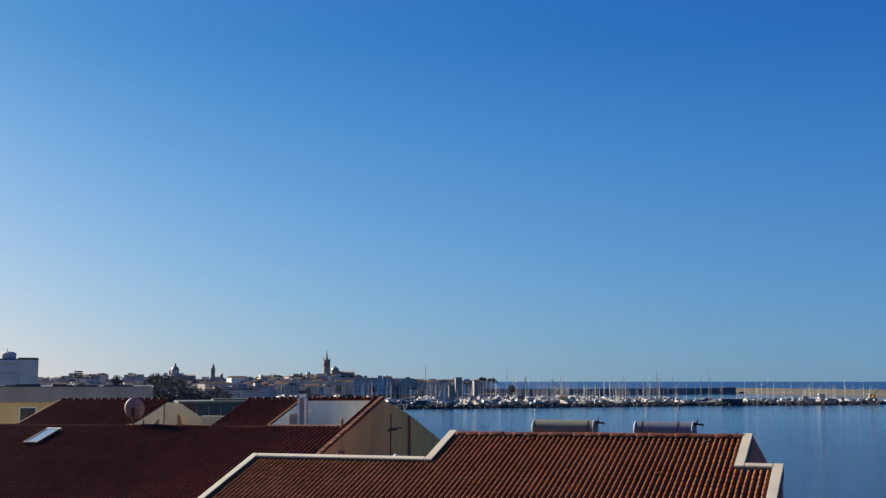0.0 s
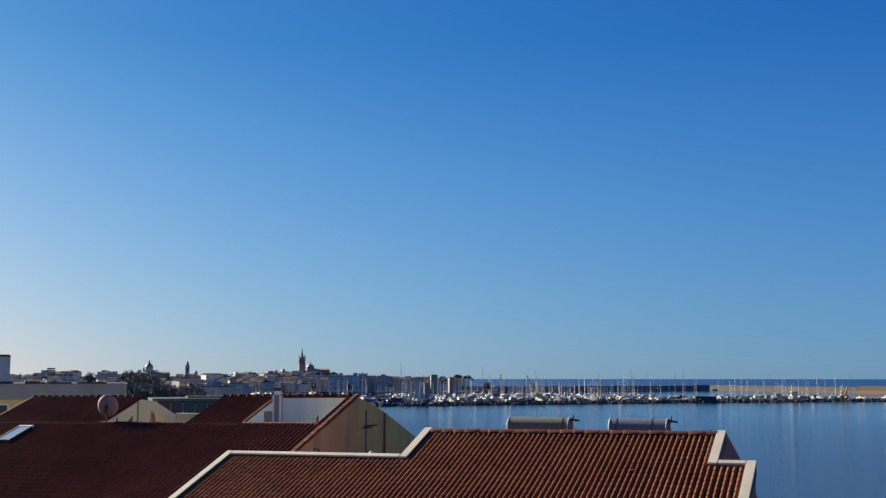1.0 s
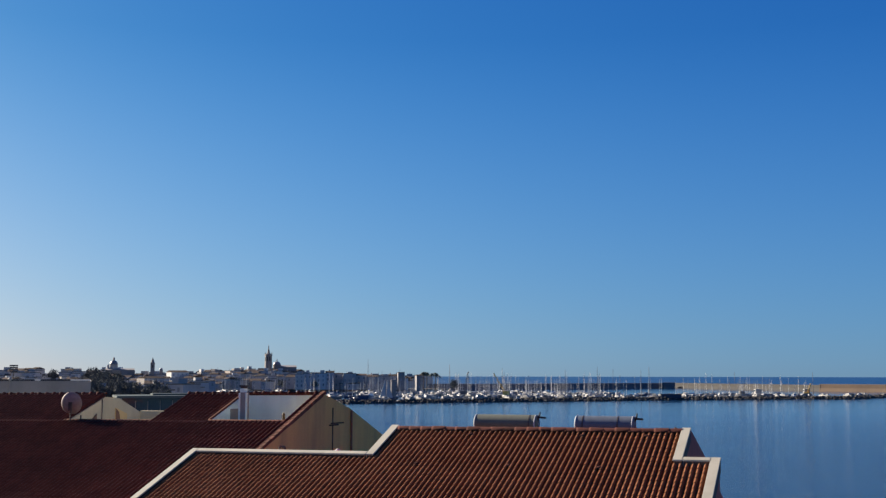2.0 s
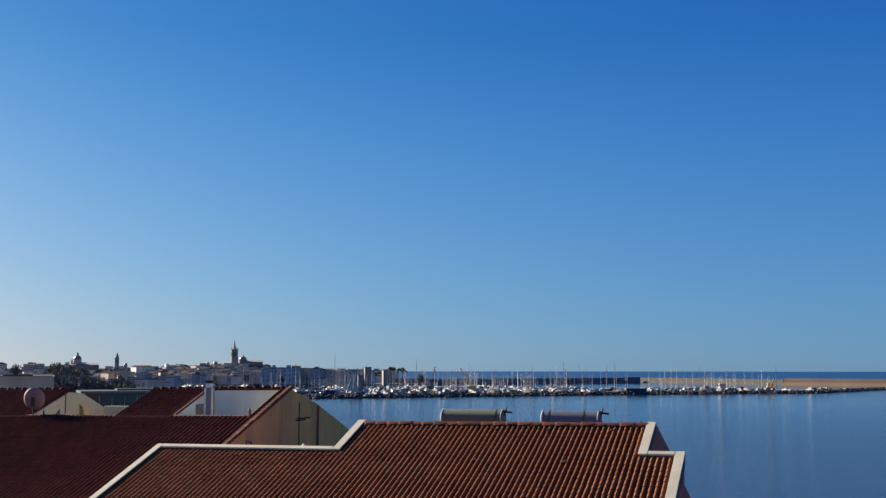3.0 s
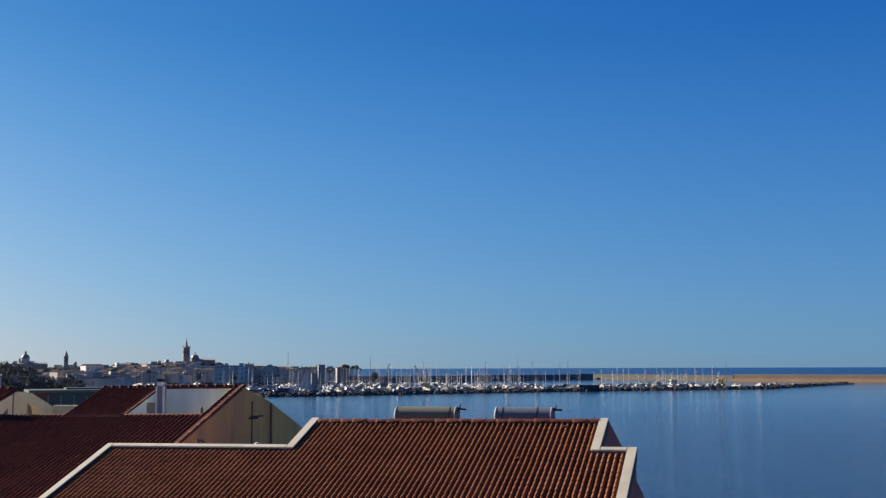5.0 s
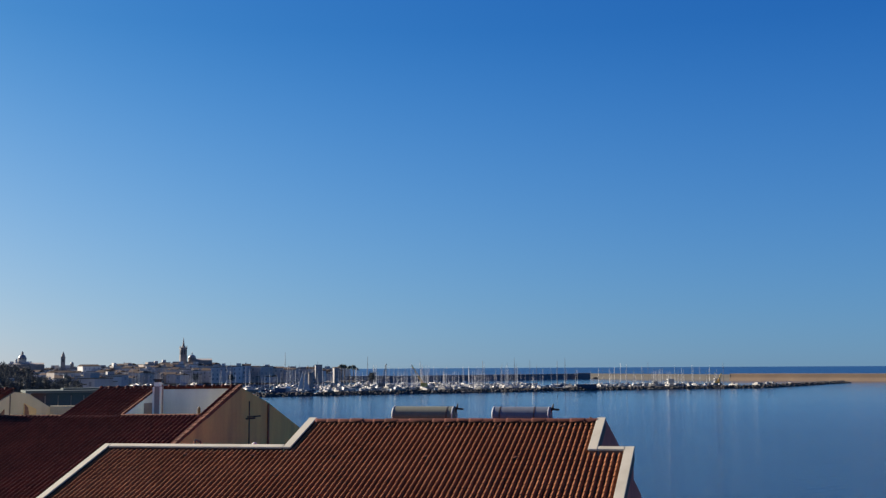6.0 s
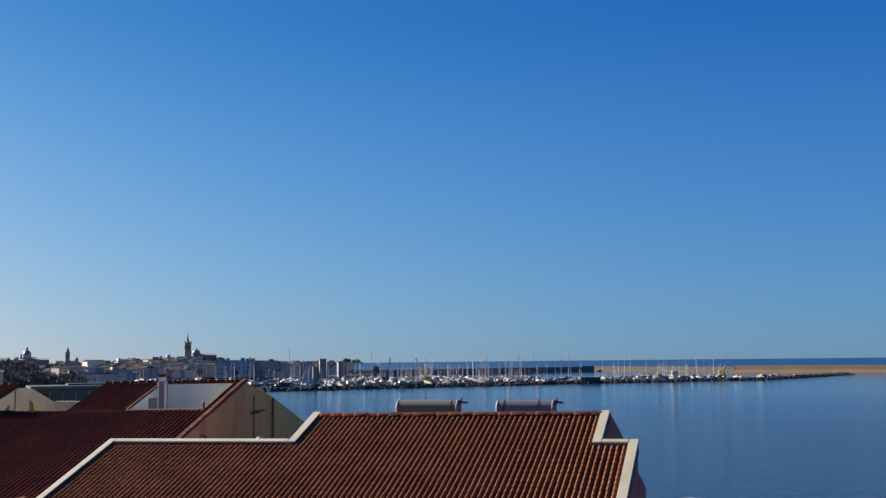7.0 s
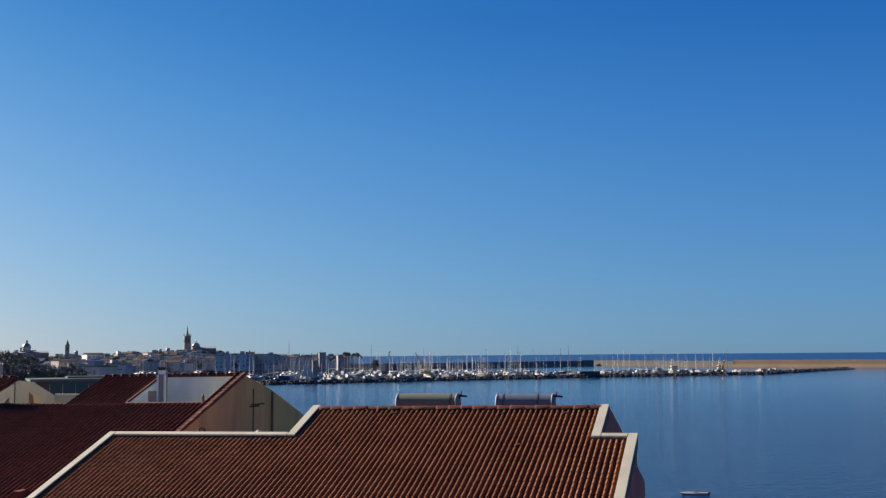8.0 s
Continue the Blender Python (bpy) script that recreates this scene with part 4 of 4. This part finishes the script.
def palm(m, height):
    p = thing("palm_tree", m, "tall palm tree with a dark ragged crown", "palm tree", "palms")
    bm = bmesh.new()
    rod(bm, (0, 0, 0), (0.2, 0, height), 0.35, 0.28, 8)
    part("trunk", bm, BARK, p)
    bm = bmesh.new()
    for k in range(26):
        a, up = k * 2.4, rng.uniform(-0.3, 0.9)
        pts = [Vector((0.2, 0, height))]
        for j in range(1, 5):
            s = j / 4 * 3.2
            pts.append(Vector((0.2 + s * math.cos(a) * (1 - 0.3 * up), s * math.sin(a) * (1 - 0.3 * up), height + s * up * 0.8 - 0.22 * s * s)))
        side = Vector((-math.sin(a), math.cos(a), 0))
        ws = (0.1, 0.4, 0.45, 0.3, 0.04)
        rows = [[bm.verts.new(q - side * w), bm.verts.new(q + side * w)] for q, w in zip(pts, ws)]
        for r0, r1 in zip(rows, rows[1:]):
            bm.faces.new((r0[0], r0[1], r1[1], r1[0]))
    part("crown", bm, PALM_LEAF, p)
    return p


p0 = palm(facing(-21.21, 790, 1.2), 13.0)
for a, d, s in ((-21.04, 795, 0.98), (-20.77, 770, 0.92), (-20.59, 775, 0.95), (-20.47, 780, 0.85)):
    copy_thing(p0, facing(a, d, 1.2, rng.uniform(0, 90)) @ Matrix.Diagonal((s, s, s, 1)))

# ---- sea walls ----
def sea_wall(name, path, width, z1, mat, label):
    """A wall along a line of places, with a parapet on its far side."""
    w = thing(name, pose(0, 0, 0), label, "sea wall", kind="structure")
    for (x0, y0), (x1, y1) in zip(path, path[1:]):
        u = Vector((x1 - x0, y1 - y0, 0))
        n = Vector((-u.y, u.x, 0)).normalized()
        if n.y < 0:
            n = -n
        bm = bmesh.new()
        a, b = Vector((x0, y0, 0)), Vector((x1, y1, 0))
        prof = [(0, -1), (1.2, z1 * 0.45), (1.5, z1), (width, z1), (width, -1)]
        k = len(prof)
        solid(bm, [p + n * o + Vector((0, 0, z)) for p in (a, b) for o, z in prof], [tuple(range(k)), tuple(range(k, 2 * k))] + [(i, (i + 1) % k, k + (i + 1) % k, k + i) for i in range(k)])
        part("wall", bm, mat, w)
    return w


sea_wall("sea_wall_1", [(-19, 905), (94, 866), (210, 800)], 10, 5.6, MOLE, "long sandy sea wall lit by the morning sun")
sea_wall("sea_wall_3", [(-158, 1053), (-19, 905)], 10, 4.9, MOLE_MID, "grey stretch of the sea wall, darkened in its colour")
sea_wall("sea_wall_2", [(-330, 860), (-272, 870), (-235, 930), (-168, 1012), (-150, 1040)], 9, 5.0, MOLE_DARK, "sea wall closing the harbour, shade in its dark colour")
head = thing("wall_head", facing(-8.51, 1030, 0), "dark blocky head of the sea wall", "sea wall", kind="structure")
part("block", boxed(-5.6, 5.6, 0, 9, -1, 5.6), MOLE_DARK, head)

# ---- breakwater ----
PIER = [(-228, 452), (-210, 446), (-164, 494), (-94, 563), (-40, 604), (5, 632), (28, 695), (63, 794)]


def pier_at(s):
    """A place along the water's edge of the breakwater, s from 0 to 7, and the way across it."""
    i = min(int(s), len(PIER) - 2)
    (x0, y0), (x1, y1) = PIER[i], PIER[i + 1]
    f = s - i
    u = Vector((x1 - x0, y1 - y0, 0)).normalized()
    n = Vector((-u.y, u.x, 0))
    return Vector((x0 + (x1 - x0) * f, y0 + (y1 - y0) * f, 0)), n if n.y > 0 or i > 4 else n, u


near_edge, far_edge = [], []
for i in range(8):
    p, n, u = pier_at(min(i, 6.999))
    k = 1.0 if i < 5 else 0.6
    near_edge.append(p + n * 2.5)
    far_edge.append(p + n * (13 * k))
slab("quay", [(p.x, p.y) for p in near_edge] + [(p.x, p.y) for p in reversed(far_edge)], -1, 0.9, QUAY, "concrete quay behind the rock breakwater", "quay")
V, F = [], []
krnd = random.Random(3)
for i in range(7):
    (x0, y0), (x1, y1) = PIER[i], PIER[i + 1]
    seg = math.hypot(x1 - x0, y1 - y0)
    for _ in range(int(seg * 9)):
        p, n, u = pier_at(i + krnd.random())
        o = krnd.uniform(-0.6, 4.2)
        s = krnd.uniform(0.25, 0.75)
        c = p + n * o + Vector((0, 0, min(1.15, max(0.0, o * 0.42 + krnd.uniform(-0.35, 0.25)))))
        q = Euler((krnd.uniform(0, 6), krnd.uniform(0, 6), krnd.uniform(0, 6))).to_matrix()
        k = len(V)
        for a, b, e in ((-1, -1, -1), (1, -1, -1), (1, 1, -1), (-1, 1, -1), (-1, -1, 1), (1, -1, 1), (1, 1, 1), (-1, 1, 1)):
            V.append(tuple(c + q @ Vector((a * s * krnd.uniform(0.6, 1), b * s * krnd.uniform(0.5, 0.9), e * s * krnd.uniform(0.4, 0.8)))))
        F += [(k, k + 3, k + 2, k + 1), (k + 4, k + 5, k + 6, k + 7), (k, k + 1, k + 5, k + 4), (k + 1, k + 2, k + 6, k + 5), (k + 2, k + 3, k + 7, k + 6), (k + 3, k, k + 4, k + 7)]
me = bpy.data.meshes.new("breakwater_rocks")
me.from_pydata(V, [], F)
me.materials.append(ROCK)
tagged(new("breakwater_rocks", me), "dark rubble rocks piled along the breakwater", "rocks", kind="stuff")


# ---- boats ----
def hull(bm, length, beam, height, sheer=0.25):
    rows = []
    for k in range(9):
        f = k / 8
        w = beam / 2 * (math.sin(math.pi * min(1.0, 0.28 + f * 0.72)) ** 0.65 if f < 1 else 0.02)
        h = height * (1 + sheer * (2 * f - 0.8) ** 2)
        x = (f - 0.5) * length
        rows.append([bm.verts.new(p) for p in ((x, -w, h), (x * 0.97, -w * 0.85, 0.25), (x * 0.95, 0, -0.25), (x * 0.97, w * 0.85, 0.25), (x, w, h))])
    for a, b in zip(rows, rows[1:]):
        for i in range(4):
            bm.faces.new((a[i], a[i + 1], b[i + 1], b[i]))
        bm.faces.new((a[4], a[0], b[0], b[4]))
    bm.faces.new(rows[0])
    bm.faces.new(rows[-1][::-1])
    return bm


def sailing_boat(m, length, mast, hull_mat, cover, label, mast_mat=None):
    b = thing("sailing_boat", m, label, "boat", "moored sailing boats")
    part("hull", hull(bmesh.new(), length, length * 0.3, length * 0.11), hull_mat, b)
    z = length * 0.11
    bm = bmesh.new()
    solid(bm, [(x, y, zz) for zz, s in ((z - 0.1, 1.0), (z + 0.55, 0.8)) for x, y in ((-length * 0.2 * s, -length * 0.1 * s), (length * 0.2 * s, -length * 0.08 * s), (length * 0.2 * s, length * 0.08 * s), (-length * 0.2 * s, length * 0.1 * s))],
          [(0, 3, 2, 1), (4, 5, 6, 7), (0, 1, 5, 4), (1, 2, 6, 5), (2, 3, 7, 6), (3, 0, 4, 7)])
    part("cabin", bm, WHITE, b)
    bm = bmesh.new()
    rod(bm, (length * 0.08, 0, z), (length * 0.08, 0, mast), 0.11, 0.08, 6)
    ms = part("mast", bm, mast_mat or MAST, b)
    for f in (0.45, 0.7):
        part("spreader", boxed(length * 0.08 - 0.04, length * 0.08 + 0.04, -0.8, 0.8, mast * f, mast * f + 0.06), mast_mat or MAST, ms)
    bm = bmesh.new()
    rod(bm, (length * 0.06, 0, z + 1.3), (-length * 0.34, 0, z + 1.25), 0.2, 0.13, 6)
    part("boom_cover", bm, cover, b, "furled sail under its cover")
    bm = bmesh.new()
    for x in (length * 0.49, -length * 0.48):
        rod(bm, (x, 0, z), (length * 0.08, 0, mast * 0.96), 0.018, 0.018, 3)
    part("stay", bm, DARK_MAST, b)
    return b


def motor_boat(m, length, hull_mat, label):
    b = thing("motor_boat", m, label, "boat", "moored motor boats")
    part("hull", hull(bmesh.new(), length, length * 0.34, length * 0.14), hull_mat, b)
    z = length * 0.13
    bm = bmesh.new()
    solid(bm, [(x * length, y * length, z - 0.1 + zz) for x, y, zz in ((-0.25, -0.13, 0), (0.25, -0.11, 0), (0.25, 0.11, 0), (-0.25, 0.13, 0), (-0.22, -0.11, 1.35), (0.08, -0.1, 1.35), (0.08, 0.1, 1.35), (-0.22, 0.11, 1.35))],
          [(0, 3, 2, 1), (4, 5, 6, 7), (0, 1, 5, 4), (1, 2, 6, 5), (2, 3, 7, 6), (3, 0, 4, 7)])
    c = part("cabin", bm, WHITE, b)
    part("side_window", boxed(-0.2 * length, 0.1 * length, -0.122 * length, 0.122 * length, z + 0.5, z + 0.85), GLASS_DARK, c)
    bm = bmesh.new()
    rod(bm, (-0.1 * length, 0, z + 1.2), (-0.13 * length, 0, z + 2.6), 0.05, 0.03, 5)
    part("radar_mast", bm, WHITE, b)
    return b


sail_kinds = [
    sailing_boat(facing(-23.91, 590, 0, 80), 10, 13.0, WHITE, BLUE_CANVAS, "white sailing boat with a blue sail cover"),
    sailing_boat(facing(-23.38, 600, 0, 95), 11.5, 14.5, WHITE, CANVAS, "white sailing boat with a grey sail cover"),
    sailing_boat(facing(-22.73, 585, 0, 60), 9, 11.0, NAVY, WHITE, "dark blue sailing boat with a white sail cover"),
    sailing_boat(facing(-17.11, 620, 0, 70), 12.5, 16.5, WHITE, BLUE_CANVAS, "long white sailing boat with a tall dark mast", DARK_MAST)]
motor_kinds = [
    motor_boat(facing(-20.95, 575, 0, 30), 8.5, WHITE, "white motor boat with a low cabin"),
    motor_boat(facing(-21.54, 590, 0, 130), 7, NAVY, "dark blue motor boat with a white cabin"),
    motor_boat(facing(-19.61, 590, 0, 10), 10, WHITE, "white motor cruiser with tinted side windows")]
brnd = random.Random(8)


def moor(a0, a1, d0, d1, n, sails, zs=0.0):
    for _ in range(n):
        a, f = brnd.uniform(a0, a1), brnd.random()
        src = brnd.choice(sail_kinds[:3] if brnd.random() < 0.9 else sail_kinds) if brnd.random() < sails else brnd.choice(motor_kinds)
        s = brnd.uniform(0.62, 1.0)
        s *= 0.8 if src in motor_kinds else 1.0
        copy_thing(src, facing(a, d0 + (d1 - d0) * f, zs, brnd.choice((20, 90, 110, 170, 270)) + brnd.uniform(-20, 20)) @ Matrix.Diagonal((s, s, s, 1)))


moor(-32.43, -27.46, 690, 820, 44, 0.85)
moor(-27.46, -23.91, 560, 780, 44, 0.7)
moor(-23.91, -19.76, 590, 800, 80, 0.6)
moor(-19.76, -15.07, 605, 800, 150, 0.62)
moor(-15.07, -11.61, 610, 760, 90, 0.6)
moor(-11.61, -8.24, 622, 720, 22, 0.6)
moor(-8.24, -2.08, 650, 720, 60, 0.7)


def on_quay(n, s0, s1, o0, o1):
    """Boats laid up ashore on the quay, and dinghies."""
    for _ in range(n):
        p, nn, u = pier_at(brnd.uniform(s0, s1))
        p = p + nn * brnd.uniform(o0, o1)
        s = brnd.uniform(0.55, 0.85)
        copy_thing(brnd.choice(motor_kinds), pose(p.x, p.y, 1.15, 0, 0, brnd.uniform(0, 360)) @ Matrix.Diagonal((s, s, s, 1)))


on_quay(34, 1.2, 3.4, 5.5, 11)
on_quay(22, 3.6, 4.95, 5.5, 10)
on_quay(10, 5.0, 5.9, 4, 6)

# large dark yacht with a very tall mast, and a boat with loose grey sails
yacht = sailing_boat(facing(-24.15, 555, 0, 80), 22, 20.4, NAVY, BLUE_CANVAS, "large dark yacht with a very tall mast", DARK_MAST)
gs = thing("sailing_boat", facing(-23.16, 545, 0.2, 12), "boat with loose grey sails hanging from its mast", "boat")
part("hull", hull(bmesh.new(), 9, 2.8, 1.2), NAVY, gs)
bm = bmesh.new()
rod(bm, (0, 0, 0.8), (0, 0, 11.7), 0.1, 0.06, 6)
part("mast", bm, DARK_MAST, gs)
for x1, h in ((-3.4, 0.95), (3.2, 0.9)):
    bm = bmesh.new()
    top = 11.7 * h
    solid(bm, [(0.1 if x1 > 0 else -0.1, y, 1.6) for y in (-0.06, 0.06)] + [(x1, y, 1.4) for y in (-1.0, -0.9)] + [(x1 * 0.15, y, top) for y in (-0.06, 0.06)],
          [(0, 2, 4), (1, 5, 3), (0, 4, 5, 1), (2, 3, 5, 4), (0, 1, 3, 2)])
    part("sail", bm, CANVAS, gs, "loose grey sail")
# small round watch tower
wt = thing("round_tower", facing(-22.80, 560, 1.2), "short round stone tower on the quay", "tower")
part("shaft", lathe([(1.3, 0), (1.2, 9.6 - 1.2), (1.4, 9.7 - 1.2), (1.4, 10.2 - 1.2)], 14), STONE, wt)
# fishing boats with white wheelhouses
for a, d, s in ((-4.15, 622, 1.15), (-4.92, 618, 0.9), (-1.82, 655, 1.1), (-11.12, 575, 0.8)):
    fb = thing("fishing_boat", facing(a, d, 0, 100) @ Matrix.Diagonal((s, s, s, 1)), "white fishing boat with a high wheelhouse", "boat", "fishing boats")
    part("hull", hull(bmesh.new(), 12, 4.2, 1.9, 0.4), WHITE, fb)
    wh = part("wheelhouse", boxed(-3.5, 1.0, -1.4, 1.4, 1.6, 4.6, bevel=0.08), WHITE, fb)
    part("window", boxed(-2.6, 1.03, -1.43, 1.43, 3.4, 4.1), GLASS_DARK, wh)
    bm = bmesh.new()
    rod(bm, (-1, 0, 4.6), (-1, 0, 9.0), 0.12, 0.07, 6)
    rod(bm, (3.5, 0, 1.6), (4.0, 0, 8.0), 0.11, 0.06, 6)
    part("mast", bm, MAST, fb)
# sheds on the breakwater
shed = thing("shed", facing(-8.39, 578, 0.9), "long dark blue shed on the quay", "shed")
part("body", boxed(-5.2, 5.2, 0, 3, 0, 2.1), SHED, shed)
part("roof", boxed(-5.4, 5.4, -0.2, 3.2, 2.1, 2.3), SHED, shed)
# cranes
def crane(base, tip, mat, label, r=0.5):
    c = thing("crane", Matrix.Translation(base), label, "crane", "harbour cranes")
    v = Vector(tip) - Vector(base)
    side = v.cross(Vector((0, 1, 0))).normalized() * r
    bm = bmesh.new()
    for o in (-1, 1):
        rod(bm, side * o, v + side * o * 0.3, 0.16, 0.1, 5)
    for k in range(8):
        rod(bm, v * (k / 8) + side * (1 if k % 2 else -1), v * ((k + 1) / 8) + side * (-0.9 if k % 2 else 0.9), 0.08, 0.08, 4)
    part("boom", bm, mat, c)
    bm = bmesh.new()
    rod(bm, v * 0.98, v * 0.98 - Vector((0, 0, v.z * 0.5)), 0.05, 0.05, 4)
    part("hook_cable", bm, DARK_MAST, c)
    bm = bmesh.new()
    box(bm, -1.6, 1.6, -1.2, 1.2, -0.4, 1.6)
    part("cab", bm, mat, c)
    return c


crane(polar(-19.10, 600, 2.5), polar(-18.86, 600, 14.6), DARK_MAST, "dark lattice harbour crane", 0.7)
crane(polar(-16.88, 590, 2.5), polar(-17.53, 590, 13.7), CRANE_YELLOW, "yellow lattice crane leaning over the boats", 0.55)
crane(polar(-1.79, 650, 1.6), polar(-1.57, 650, 8.3), CRANE_YELLOW, "small yellow derrick among the boats", 0.4)
# slender signal masts along the harbour
for a, d, y in ((-9.50, 600, 16.1), (-9.91, 610, 14.6), (-12.14, 620, 16.4), (-13.80, 600, 14.8), (-1.48, 700, 13.6), (-19.84, 600, 17.6)):
    sm = thing("signal_mast", facing(a, d, 0.9), "dark slender signal mast in the harbour", "mast", "signal masts")
    bm = bmesh.new()
    rod(bm, (0, 0, 0), (0, 0, y), 0.16, 0.09, 6)
    part("pole", bm, DARK_MAST, sm)
    part("yard", boxed(-0.45, 0.45, -0.05, 0.05, y * 0.75, y * 0.75 + 0.1), DARK_MAST, sm)
# added boat shape, standing in for a white streak off the shore
rb = thing("rowing_boat", pose(-6.0, 106.5, -0.05, 0, 0, -8), "small white boat shape for a foam streak on calm water", "boat")
part("hull", hull(bmesh.new(), 2.7, 0.9, 0.16), WHITE, rb)
part("bench", boxed(-0.1, 0.15, -0.3, 0.3, 0.16, 0.26), IRON, rb)
part("motor", boxed(1.2, 1.38, -0.1, 0.1, 0.1, 0.34), IRON, rb)

# ---- tiles of the near roof ----
fields_a = [(-16.97, -11.6, 21.0, 26.24), (-11.6, -3.89, 21.0, 27.93), (-3.89, -3.02, 21.0, 26.24)]
places = tile_places(TILE_A, A, fields_a, rng)
tile_mesh.materials.append(TILE)
single = [m for m in places if m.translation.x > -5.7 and 22.6 < m.translation.y < 28.0][:300]
keep = {id(m) for m in single}
tile_field("tile_field", TILE_A, [m for m in places if id(m) not in keep], TILE, house_a, "rows of orange red clay tiles")
for m in single:
    o = new("tile", tile_mesh)
    o.parent, o.matrix_basis = house_a, m


def scale_about_eye(ob, k):
    """Scales a thing and its parts about the camera's eye, keeping its view."""
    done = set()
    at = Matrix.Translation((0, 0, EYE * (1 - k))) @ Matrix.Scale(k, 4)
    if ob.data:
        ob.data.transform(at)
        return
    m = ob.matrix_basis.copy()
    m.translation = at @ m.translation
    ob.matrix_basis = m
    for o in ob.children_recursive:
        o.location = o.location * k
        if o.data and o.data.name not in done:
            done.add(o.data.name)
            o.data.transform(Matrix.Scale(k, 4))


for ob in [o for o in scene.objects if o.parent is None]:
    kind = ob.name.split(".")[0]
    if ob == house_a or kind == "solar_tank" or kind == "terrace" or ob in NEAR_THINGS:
        scale_about_eye(ob, 1.25)
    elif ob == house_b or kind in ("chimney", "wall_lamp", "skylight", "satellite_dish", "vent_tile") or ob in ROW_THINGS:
        scale_about_eye(ob, 1.05)
